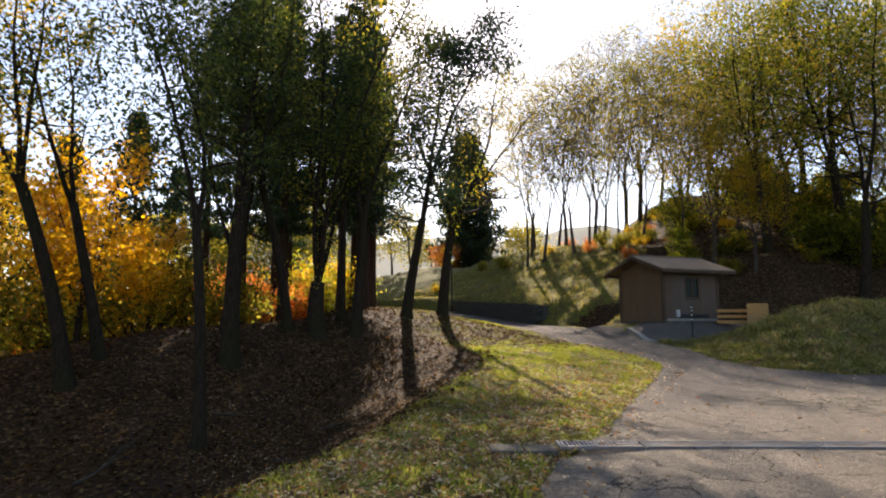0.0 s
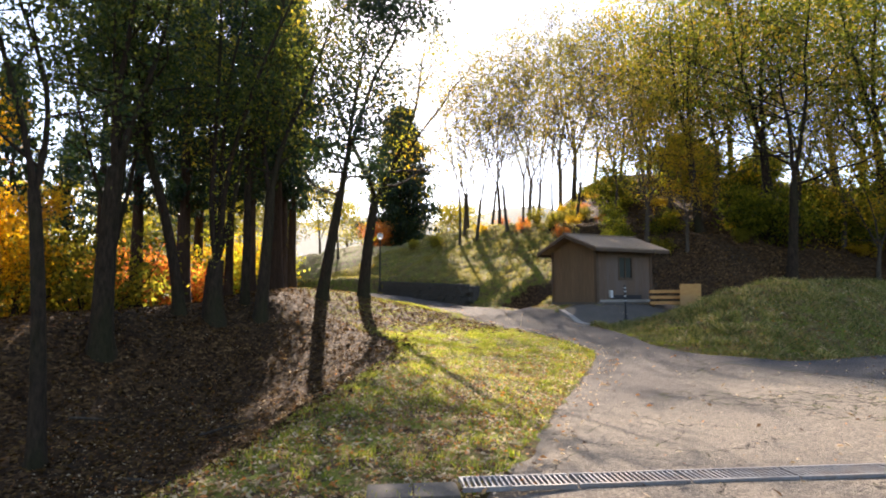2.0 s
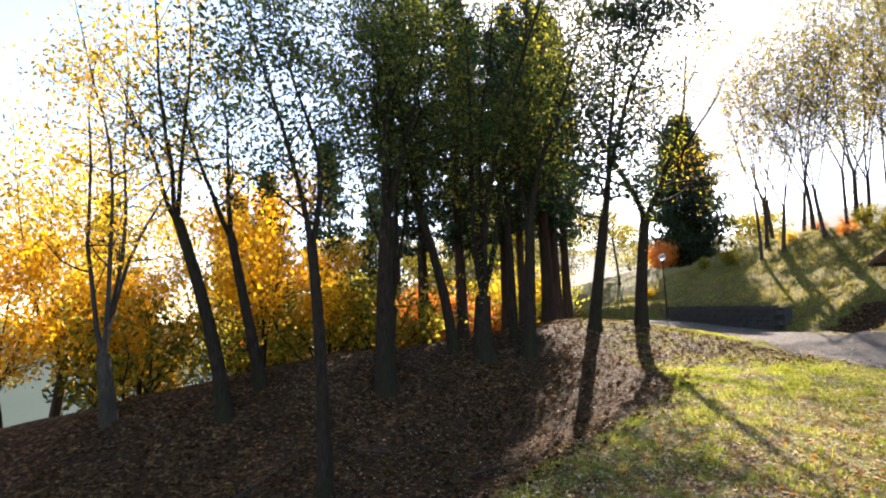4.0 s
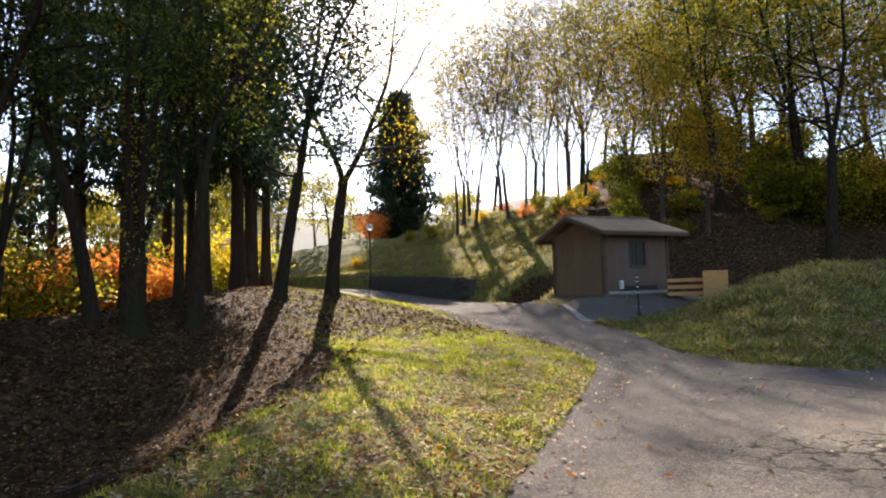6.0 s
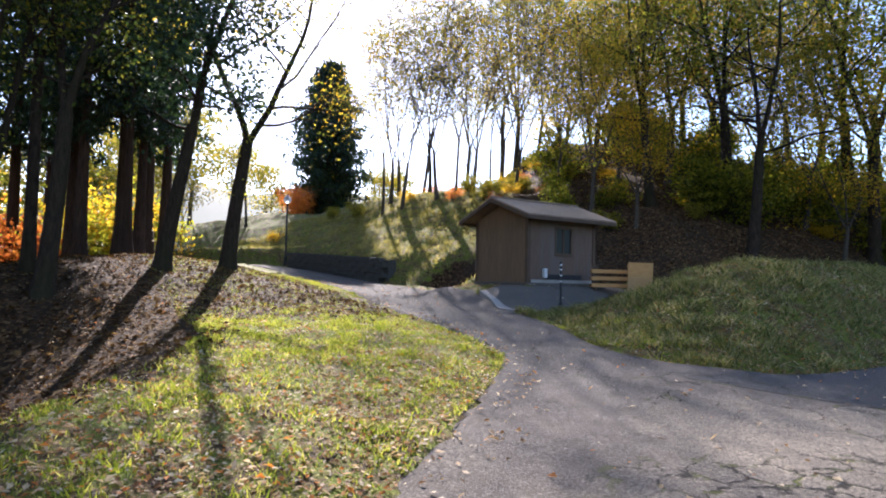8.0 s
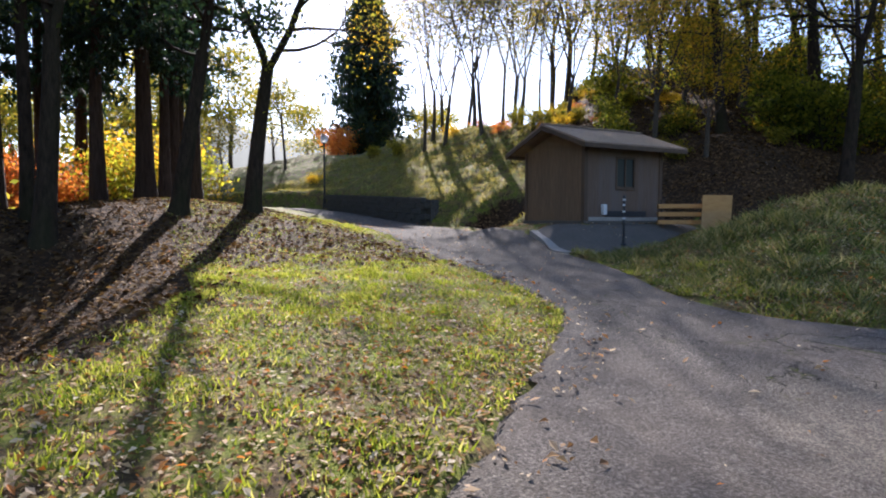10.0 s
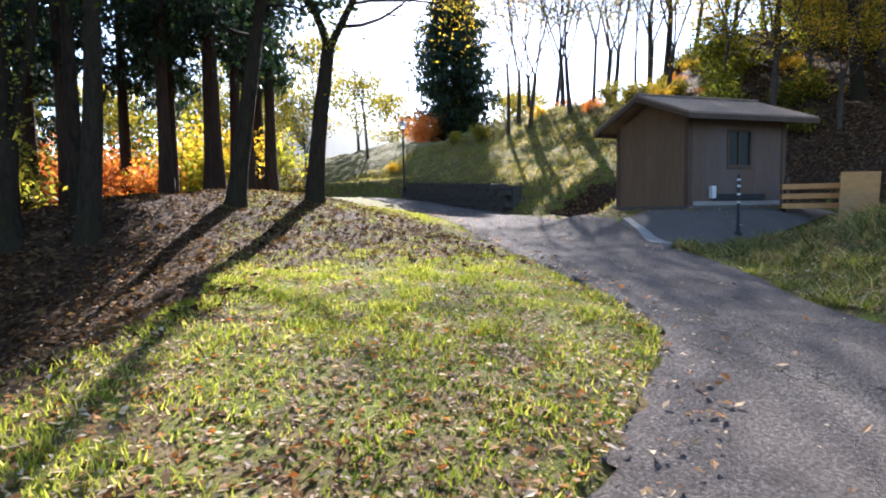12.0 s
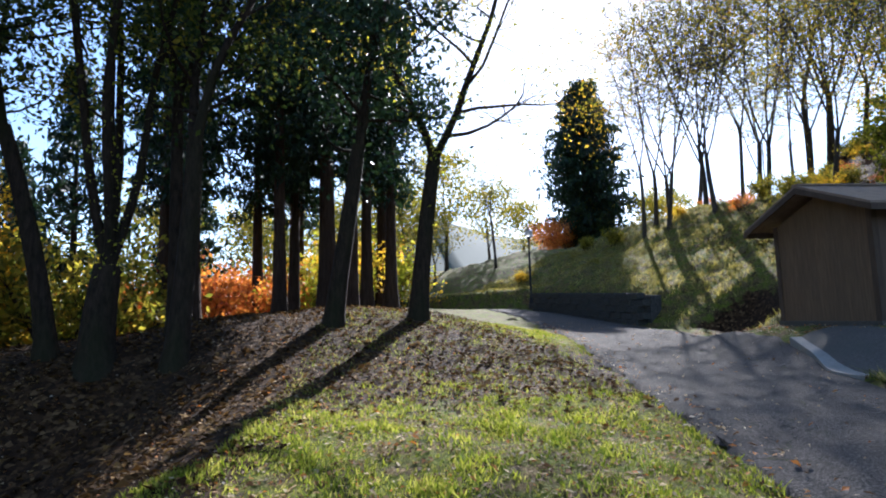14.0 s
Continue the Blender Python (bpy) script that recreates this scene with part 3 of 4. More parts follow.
def more(ob, x, y, turn=0.0, scale=1.0, sink=0.0):
    m = Matrix.LocRotScale((x, y, gz(x, y) - sink), Euler((0, 0, turn)), (scale,) * 3)
    made = copy_thing(ob, m)
    made.matrix_basis = m
    return made


def near_trees():
    # the leaning forked tree at the crest
    plant(broadleaf(11, 12.5, 0.25, (0.08, -0.03), 0.34, 2, 0.6, OLIVE_LEAF, BARK, 8, 0.115, 0.42, 11, 10, 0.12, 0.42, "forked_tree", "dark leaning tree forked high, thinly leaved, on the crest", aim=-0.45, ivy=16), -8.95, 4.1, 0.0)
    plant(broadleaf(12, 14.0, 0.23, (0.12, -0.05), 0.3, 2, 0.14, CEDAR_LEAF, BARK, 22, 0.17, 0.42, 10, 7, 0.02, 0.2, "leaning_tree", "dark leaning trunk with dense evergreen crown beside the crest"), -11.0, 3.1)
    c1 = plant(cedar(21, 20, 0.30, 0.27, 2.5, 15, label="tall cedar with straight reddish bare trunk and dark crown", group="cedar grove"), -11.65, 8.5)
    c2 = plant(cedar(22, 18, 0.25, 0.30, 2.2, 15, label="tall cedar with straight reddish bare trunk and dark crown", group="cedar grove"), -10.55, 12.3, 1.0)
    for k, (x, y, s) in enumerate(((-12.95, 7.3, 0.85), (-9.6, 14.5, 0.9), (-11.0, 10.4, 0.9), (-10.0, 17.6, 1.0), (-15.3, 15.2, 1.05), (-17.4, 10.4, 1.0), (-13.3, 12.0, 0.95), (-14.2, 19.0, 1.1), (-19.2, 17.0, 1.1), (-15.6, 7.6, 0.9))):
        more(c1 if k % 2 else c2, x, y, 1.3 * k, s)
    # dark evergreens on the rim of the hollow
    plant(broadleaf(31, 14.0, 0.22, (0.03, 0.02), 0.3, 2, 0.14, DARK_LEAF, BARK, 18, 0.135, 0.42, 10, 7, 0.08, 0.2, "evergreen_tree", "dark upright tree with dense green leaves on the rim"), -13.7, 0.75)
    plant(broadleaf(32, 12.5, 0.19, (-0.2, -0.02), 0.35, 2, 0.22, DARK_LEAF, BARK, 16, 0.13, 0.42, 9, 7, 0.15, 0.26, "curved_tree", "dark tree with curved foot on the wooded rim"), -16.1, 1.0)
    plant(broadleaf(33, 13, 0.15, (0.03, 0.0), 0.4, 2, 0.2, DARK_LEAF, BARK, 15, 0.13, 0.42, 8, 6, 0.1, 0.22, "slender_tree", "slender dark tree on the wooded rim"), -14.05, 1.7)
    plant(broadleaf(34, 14.5, 0.29, (0.06, 0.0), 0.34, 3, 0.22, DARK_LEAF, BARK, 22, 0.13, 0.42, 10, 7, 0.1, 0.26, "dark_tree", "big dark tree forked above head height on the rim"), -18.1, -1.2)
    plant(broadleaf(35, 15, 0.36, (0.02, 0.03), 0.12, 5, 0.2, OLIVE_LEAF, BARK, 4, 0.14, 0.38, 7, 6, 0.3, 0.17, "multi_stemmed_tree", "big multi-stemmed tree with ivy and few leaves", ivy=9), -15.1, 0.8)
    plant(broadleaf(36, 13, 0.26, (0.0, 0.05), 0.12, 4, 0.16, DARK_LEAF, BARK, 14, 0.13, 0.42, 7, 6, 0.35, 0.2, "clustered_tree", "cluster of dark stems on the rim"), -18.2, 0.2)
    # trees standing in and round the hollow
    plant(broadleaf(37, 12, 0.15, (-0.09, 0.05), 0.42, 2, 0.3, DARK_LEAF, BARK, 16, 0.12, 0.36, 9, 6, 0.12, 0.25, "slender_tree", "thin dark trunk standing in the shaded hollow"), -18.8, -6.4)
    plant(broadleaf(38, 12.5, 0.2, (-0.26, 0.0), 0.42, 3, 0.3, YELLOW_LEAF, BARK, 6, 0.13, 0.38, 8, 6, 0.25, 0.28, "leaning_tree", "dark leaning tree with sparse yellowing leaves"), -22.2, -2.6)
    plant(broadleaf(40, 11, 0.17, (-0.18, 0.02), 0.4, 2, 0.3, DARK_LEAF, BARK, 12, 0.14, 0.38, 7, 6, 0.2, 0.28, "leaning_tree", "dark leaning tree with thin green leaves"), -21.6, -1.5)
    plant(broadleaf(39, 12, 0.24, (-0.03, 0.03), 0.14, 4, 0.3, YELLOW_LEAF, PALE_BARK, 7, 0.13, 0.4, 7, 6, 0.25, 0.25, "pale_stemmed_tree", "pale multi-stemmed tree with yellow leaves at the rim"), -25.2, -2.7)
    g = plant(broadleaf(41, 5.0, 0.1, (0.0, 0.0), 0.2, 4, 0.7, GOLD_LEAF, BARK, 11, 0.12, 0.26, 7, 7, 0.1, 0.4, "maple_tree", "golden orange maple glowing against the light", "golden maples"), -23.0, 3.4, 0.0, 1.5)
    for k, (x, y, s) in enumerate(((-21.0, 5.5, 0.95), (-27.5, 3.5, 1.1), (-29.0, -1.5, 1.2), (-31, 7, 1.4), (-33, -6, 1.5))):
        more(g, x, y, 1.1 * k, s)
    y0 = plant(broadleaf(42, 10.5, 0.14, (0.03, 0), 0.2, 4, 0.4, YELLOW_LEAF, PALE_BARK, 10, 0.15, 0.42, 7, 6, 0.15, 0.28, "yellow_tree", "slender pale tree with yellow leaves in the valley", "valley trees"), -29.5, 1.5)
    for k, (x, y, s) in enumerate(((-33, 7, 1.1), (-36, 0, 1.2), (-28, 12, 1.0), (-40, 12, 1.3), (-33, 18, 1.2), (-36, -8, 1.2))):
        more(y0, x, y, 0.9 * k, s)


near_trees()


def valley_growth():
    """Bright shrubs and trees beyond the ridge."""
    rng = np.random.default_rng(5)
    kinds = [shrub(51, 2.4, YELLOW_LEAF, label="yellow autumn shrub beyond the ridge", group="autumn shrubs"), shrub(52, 2.2, RED_LEAF, label="red-orange autumn shrub beyond the ridge", group="autumn shrubs"),
             shrub(53, 2.8, LIME_LEAF, label="bright lime-yellow shrub beyond the ridge", group="autumn shrubs"), shrub(54, 2.2, OLIVE_LEAF, label="olive green shrub beyond the ridge", group="autumn shrubs")]
    spots = [(-17.5, 19, 1), (-14.0, 22.5, 1), (-12.4, 24.5, 2), (-19.5, 21, 0), (-20.5, 14.0, 2), (-22.5, 17, 1), (-16.0, 24, 0), (-21, 25, 2), (-24, 21, 0), (-13.0, 20.0, 0), (-15.5, 27, 2),
             (-19.2, 7.5, 3), (-21.5, 6.0, 3), (-18.2, 9.0, 3), (-23.5, 12, 0), (-26, 15, 1), (-25, 8.5, 3), (-17.0, 12.6, 1), (-28, 19, 2), (-30, 24, 1), (-20, 30, 0), (-25, 29, 1), (-27, 1.5, 3), (-29.5, 8, 0), (-12.0, 19.2, 2), (-14.9, 17.2, 2), (-18.6, 12.7, 1), (-14.4, 23.0, 1), (-16.2, 18.6, 1), (-9.0, 25.5, 0), (-10.8, 22.0, 2), (-13.2, 15.6, 2), (-14.6, 14.0, 1), (-12.2, 17.2, 0), (-17.2, 17.0, 1)]
    used = set()
    for x, y, k in spots:
        s = rng.uniform(1.2, 1.9)
        if k not in used:
            used.add(k)
            plant(kinds[k], x, y, rng.uniform(0, 6), s)
        else:
            more(kinds[k], x, y, rng.uniform(0, 6), s)
    back = plant(broadleaf(55, 9, 0.16, (0, 0), 0.25, 4, 0.5, OLIVE_LEAF, PALE_BARK, 6, 0.23, 0.45, 7, 6, 0.15, 0.32, "autumn_tree", "rounded yellow-green autumn tree behind the bank", "autumn trees"), -9.0, 33.0)
    for k, (x, y, s) in enumerate(((-18, 29, 1.2), (-12.5, 30, 1.0), (-24, 26, 1.3), (-14, 36, 1.3), (-5, 37, 1.2), (-19, 38, 1.2), (-1, 40, 1.0), (-25, 36, 1.2), (-11, 42, 1.3), (-31, 33, 1.3), (-6.5, 31, 0.7), (3, 43, 1.0), (9, 41, 0.9), (13, 38, 0.9), (-8, 47, 1.2), (17, 42, 1.0))):
        more(back, x, y, 1.7 * k, s)
    plant(broadleaf(58, 7.4, 0.1, (-0.04, 0), 0.5, 2, 0.4, OLIVE_LEAF, PALE_BARK, 1, 0.11, 0.3, 6, 5, 0.3, 0.3, "sapling", "slender bare sapling forked above the grassy terrace", fine=0.014), -2.4, 29.0)
    red = plant(broadleaf(56, 6, 0.12, (0, 0), 0.25, 4, 0.5, RED_LEAF, PALE_BARK, 8, 0.17, 0.4, 6, 6, 0.15, 0.34, "red_tree", "orange-red autumn tree on top of the bank", "red trees"), 2.9, 34.5, 0, 0.65)
    more(red, 4.6, 38.5, 1.7, 0.75)
    dark = plant(cedar(57, 13, 0.22, 0.06, 2.6, 8, "conifer", "dark dense conifer in the valley beyond", group="valley conifers", size=0.42), -22.9, 15.0)
    for k, (x, y, s) in enumerate(((-25.5, 12.0, 0.85), (-32, 26, 1.2), (-38, 19, 1.2), (-21.5, 25.5, 1.0), (-44, 6, 1.2), (-36, 34, 1.3))):
        more(dark, x, y, 1.1 * k, s)


valley_growth()


def undergrowth():
    """Low bushes along the bank's top and on the wooded slope."""
    rng = np.random.default_rng(15)
    kinds = [shrub(81, 1.5, OLIVE_LEAF, "bush", "low yellow-green bush on the hill", 9, 0.12, "hill bushes"), shrub(82, 1.3, RED_LEAF, "bush", "low rusty orange bush on top of the bank", 6, 0.1, "hill bushes"), shrub(83, 1.9, GREEN_LEAF, "bush", "leafy green bush on the wooded slope", 14, 0.13, "hill bushes"), shrub(84, 1.2, YELLOW_LEAF, "bush", "low yellow bush on the hill", 8, 0.11, "hill bushes")]
    spots = [(6.4, 14.6, 1), (3.4, 22.5, 0), (8.6, 15.8, 0), (10.2, 15.2, 0), (-1.8, 23.6, 3), (2.4, 24.5, 0), (12.0, 15.0, 0), (9.2, 12.6, 3), (7.2, 12.4, 0), (11.4, 12.0, 1), (13.6, 12.0, 0),
             (9.0, 4.6, 0), (8.2, 7.4, 2), (12.4, 2.2, 0), (14.0, 3.8, 3), (11.0, 6.2, 2), (13.0, 7.4, 3), (17.2, 2.0, 0), (18.6, -0.8, 3), (16.4, 4.8, 3), (9.8, 9.2, 2), (20.4, 1.4, 2), (19.0, 5.0, 3), (22.0, -1.2, 0), (14.6, 9.8, 3), (6.6, 10.4, 1), (21.0, -3.6, 2), (17.8, 8.4, 0), (24.0, 2.6, 3)]
    spots += [(13.6, 17.0, 0), (14.6, 18.6, 3), (15.6, 20.2, 0), (13.9, 18.2, 0), (15.2, 17.2, 3), (16.6, 19.4, 0), (14.8, 20.6, 0), (12.8, 16.2, 0), (16.2, 21.8, 3), (14.2, 17.4, 1), (15.0, 19.4, 0), (17.0, 20.6, 0), (7.6, 19.0, 1), (5.4, 18.4, 3), (9.2, 18.4, 1)]
    for _ in range(22):
        x, y = rng.uniform(13, 34), rng.uniform(-3, 15)
        if float(beyond_foot(x, y)) > 4:
            spots.append((x, y, 2))
    used = set()
    for x, y, k in spots:
        f = more if k in used else plant
        used.add(k)
        f(kinds[k], x, y, rng.uniform(0, 6), (rng.uniform(0.7, 1.2) if x < 13 else rng.uniform(1.3, 2.2)) if k == 2 else rng.uniform(0.45, 0.85))


undergrowth()


def hill_trees():
    """The hanging wood on the hill behind the hut, and the thin trees along the bank's top."""
    rng = np.random.default_rng(9)
    plant(cedar(61, 11.5, 0.3, 0.04, 2.7, 13, "column_conifer", "dense dark columnar conifer on top of the grassy bank", CEDAR_LEAF, size=0.36, whorl=9, taper=2.1), 8.0, 40.0, 0.0, 1.6, 0.1)
    kinds = [broadleaf(71, 13.5, 0.19, (0.02, -0.04), 0.25, 3, 0.5, OLIVE_LEAF, PALE_BARK, 9, 0.16, 0.55, 9, 8, 0.05, 0.42, label="woodland tree with yellow-green leaves on the hill", group="hill wood"),
             broadleaf(72, 15.0, 0.24, (-0.04, -0.05), 0.3, 2, 0.45, GREEN_LEAF, BARK, 11, 0.16, 0.55, 10, 8, 0.05, 0.42, label="woodland tree with dark green leaves on the hill", group="hill wood"),
             broadleaf(73, 12.0, 0.17, (0.05, -0.03), 0.2, 3, 0.5, YELLOW_LEAF, PALE_BARK, 9, 0.15, 0.55, 9, 8, 0.05, 0.42, label="woodland tree with yellow leaves on the hill", group="hill wood"),
             broadleaf(74, 12.5, 0.115, (0.05, -0.03), 0.2, 3, 0.42, OLIVE_LEAF, PALE_BARK, 2, 0.12, 0.5, 12, 10, 0.2, 0.34, name="thin_tree", label="thin nearly bare forked tree along the top of the bank", group="bank-top trees", fine=0.013),
             broadleaf(75, 11.5, 0.1, (-0.04, -0.03), 0.3, 2, 0.5, YELLOW_LEAF, PALE_BARK, 2, 0.13, 0.5, 11, 10, 0.2, 0.38, name="thin_tree", label="thin forked tree with sparse yellow leaves on the bank", group="bank-top trees", fine=0.013),
             broadleaf(76, 16.0, 0.16, (0.03, -0.03), 0.28, 3, 0.3, OLIVE_LEAF, PALE_BARK, 4, 0.13, 0.55, 10, 9, 0.35, 0.32, name="tall_tree", label="tall woodland tree with thin yellow-green crown on the hill", group="hill wood", fine=0.013)]
    used = set()

    def put(k, x, y, s=1.0):
        t = rng.uniform(0, 6.28)
        s = s * 1.28
        if k in used:
            more(kinds[k], x, y, t, s)
        else:
            used.add(k)
            plant(kinds[k], x, y, t, s)

    for x, y, s in ((4.4, 17.5, 0.9), (6.0, 15.8, 0.9), (7.2, 18.8, 1.0), (9.6, 17.2, 0.95), (5.6, 21.5, 0.95), (10.4, 13.6, 0.9), (8.8, 22.5, 1.0)):
        put(3, x, y, s)
    for k, x, y, s in ((4, 3.6, 18.6, 0.85), (4, 8.3, 17.2, 0.85), (4, 12.2, 18.6, 0.8)):
        put(k, x, y, s)
    for x, y, s in ((10.4, 29.0, 0.85), (14.6, 25.5, 0.95), (17.4, 22.4, 0.9), (19.6, 27.0, 1.0)):
        put(5, x, y, s)
    for k, x, y, s in ((3, 10.8, 10.2, 0.8), (2, 13.5, 8.0, 0.6), (1, 12.2, -0.7, 0.85), (1, 15.5, 2.2, 1.0), (0, 9.2, 6.0, 0.62), (1, 12.0, 4.5, 0.8), (0, 16.0, 6.5, 1.0), (2, 19.0, 3.0, 0.95), (1, 19.5, -2.5, 1.0), (2, 16.0, 12.0, 0.95), (3, 14.0, 14.0, 0.95), (3, 16.5, 15.5, 1.0), (0, 26, 22, 1.0), (1, 32, 17, 1.0), (0, 34, 24, 1.0), (2, 28, 28, 1.0), (0, 22, 30, 0.9), (3, 15, 25, 0.8),
                       (0, 22.0, 7.5, 1.0), (1, 23.5, 0.0, 1.1), (2, 24.0, -4.5, 0.95), (0, 20, 12, 1.05), (2, 23, 16, 1.0), (3, 17, 19, 1.0), (1, 28, -2, 1.05), (0, 29, 4.5, 1.1), (2, 28, 11, 1.05), (1, 20.0, -5.6, 0.9), (0, 26.0, -7.4, 1.0), (2, 32, -4, 1.05), (1, 34, 3, 1.1), (0, 36, 10, 1.15), (0, 18, 23, 1.0), (1, 31, -8.6, 1.05), (0, 38, -7, 1.1),
                       (2, 9.8, 3.6, 0.5), (2, 14.2, 6.2, 0.6), (0, 18.2, 0.0, 0.6), (2, 16.8, -2.4, 0.55), (2, 22.0, 3.4, 0.7)):
        put(k, x, y, s)


hill_trees()


# ---- hut ----
def build_hut():
    W, D, Z0, ZE, ZR = 3.2, 3.0, -0.14, 2.18, 2.73
    hut = thing("hut", pose(0, 0, 0), "small brown wooden hut with gabled roof on a concrete base", "hut")
    part("foundation", box(-0.06, -0.06, -1.3, W + 0.06, D + 0.06, Z0, 0.02), CONCRETE, hut, "grey concrete base")
    t = 0.12
    # front wall with a window opening
    wx0, wx1, wz0, wz1 = 1.24, 2.06, 0.86, 1.84
    bm = bmesh.new()
    xs, zs, seen = (0, wx0, wx1, W), (Z0, wz0, wz1, ZE), {}
    for i in range(4):
        for j in range(4):
            for y in (0, t):
                seen[i, j, y] = bm.verts.new((xs[i], y, zs[j]))
    for i in range(3):
        for j in range(3):
            if (i, j) == (1, 1):
                for p, q in (((1, 1), (2, 1)), ((2, 1), (2, 2)), ((2, 2), (1, 2)), ((1, 2), (1, 1))):
                    bm.faces.new((seen[(*p, 0)], seen[(*q, 0)], seen[(*q, t)], seen[(*p, t)]))
                continue
            for y in (0, t):
                bm.faces.new((seen[i, j, y], seen[i + 1, j, y], seen[i + 1, j + 1, y], seen[i, j + 1, y]))
    bmesh.ops.recalc_face_normals(bm, faces=bm.faces)
    part("front_wall", bm, GREY_BOARD, hut, "grey-brown boarded wall")
    part("rear_wall", box(0, D - t, Z0, W, D, ZE), WALL_WOOD, hut)
    for x0, nm in ((0, "gable_wall"), (W - t, "gable_wall")):
        bm = bmesh.new()
        prof = [(t, Z0), (D - t, Z0), (D - t, ZE), (D / 2, ZR - 0.06), (t, ZE)]
        lo = [bm.verts.new((x0, y, z)) for y, z in prof]
        hi = [bm.verts.new((x0 + t, y, z)) for y, z in prof]
        bm.faces.new(lo[::-1])
        bm.faces.new(hi)
        for i in range(5):
            bm.faces.new((lo[i], lo[(i + 1) % 5], hi[(i + 1) % 5], hi[i]))
        bmesh.ops.recalc_face_normals(bm, faces=bm.faces)
        part(nm, bm, WALL_WOOD, hut, "brown boarded gable wall")
    for x, y in ((-0.03, -0.03), (W - 0.11, -0.03), (-0.03, D - 0.11), (W - 0.11, D - 0.11)):
        part("corner_post", box(x, y, Z0, x + 0.14, y + 0.14, ZE, 0.012), TRIM_WOOD, hut, "dark timber corner post")
    # window
    win = part("window", box(wx0, -0.03, wz0 - 0.05, wx1, 0.05, wz0, 0.006), TRIM_WOOD, hut, "dark framed window")
    bm = box(wx0, -0.02, wz0, wx0 + 0.06, 0.07, wz1)
    box(wx1 - 0.06, -0.02, wz0, wx1, 0.07, wz1, 0, bm)
    box(wx0 + 0.06, -0.02, wz1 - 0.06, wx1 - 0.06, 0.07, wz1, 0, bm)
    box(wx0 + 0.06, -0.02, wz0, wx1 - 0.06, 0.07, wz0 + 0.06, 0, bm)
    box((wx0 + wx1) / 2 - 0.025, 0.0, wz0 + 0.06, (wx0 + wx1) / 2 + 0.025, 0.06, wz1 - 0.06, 0, bm)
    part("frame", bm, TRIM_WOOD, win)
    for a, b in ((wx0 + 0.06, (wx0 + wx1) / 2 - 0.025), ((wx0 + wx1) / 2 + 0.025, wx1 - 0.06)):
        part("pane", box(a, 0.03, wz0 + 0.06, b, 0.036, wz1 - 0.06), GLASS, win)
    # lower vent slot and white meter box
    part("vent", box(0.84, -0.06, -0.02, 2.5, 0.0, 0.16, 0.01), BLACK, hut, "dark low vent slot")
    part("plinth", box(0.16, -0.035, Z0, W - 0.16, -0.003, -0.03, 0.005), PALE_CONCRETE, hut)
    part("meter_box", box(0.66, -0.13, 0.04, 0.8, -0.003, 0.36, 0.02), WHITE, hut, "white box at the wall's foot")
    # roof
    x0, x1, ov = -0.48, W + 0.55, 0.55
    rise = (ZR - ZE) / (D / 2)
    for sgn, nm in ((-1, "roof_slope"), (1, "roof_slope")):
        ye = D / 2 + sgn * (D / 2 + ov)
        ze = ZE - rise * ov + 0.14
        n = 11
        for i in range(n):
            bm = bmesh.new()
            a, b = x0 + (x1 - x0) * i / n + 0.004, x0 + (x1 - x0) * (i + 1) / n - 0.004
            vs = []
            for dz in (0.0, 0.05):
                for x, y, z in ((a, ye, ze), (b, ye, ze), (b, D / 2, ZR + 0.14), (a, D / 2, ZR + 0.14)):
                    vs.append(bm.verts.new((x, y, z + dz)))
            for f in ((3, 2, 1, 0), (4, 5, 6, 7), (0, 1, 5, 4), (1, 2, 6, 5), (2, 3, 7, 6), (3, 0, 4, 7)):
                bm.faces.new([vs[j] for j in f])
            bmesh.ops.recalc_face_normals(bm, faces=bm.faces)
            part("roof_sheet", bm, ROOF_METAL, hut)
        part("eave_board", box(x0, ye - 0.02, ze - 0.13, x1, ye + 0.02, ze + 0.0, 0.004), TRIM_WOOD, hut)
        for xx in (x0, x1 - 0.04):
            bm = bmesh.new()
            vs = []
            for x in (xx, xx + 0.04):
                for y, z in ((ye, ze - 0.12), (ye, ze + 0.0), (D / 2, ZR + 0.13), (D / 2, ZR - 0.0)):
                    vs.append(bm.verts.new((x, y, z)))
            for f in ((0, 1, 2, 3), (7, 6, 5, 4), (0, 4, 5, 1), (1, 5, 6, 2), (2, 6, 7, 3), (3, 7, 4, 0)):
                bm.faces.new([vs[j] for j in f])
            bmesh.ops.recalc_face_normals(bm, faces=bm.faces)
            part("barge_board", bm, TRIM_WOOD, hut)
    part("ridge_cap", box(x0, D / 2 - 0.1, ZR + 0.17, x1, D / 2 + 0.1, ZR + 0.22, 0.02), ROOF_METAL, hut)


build_hut()


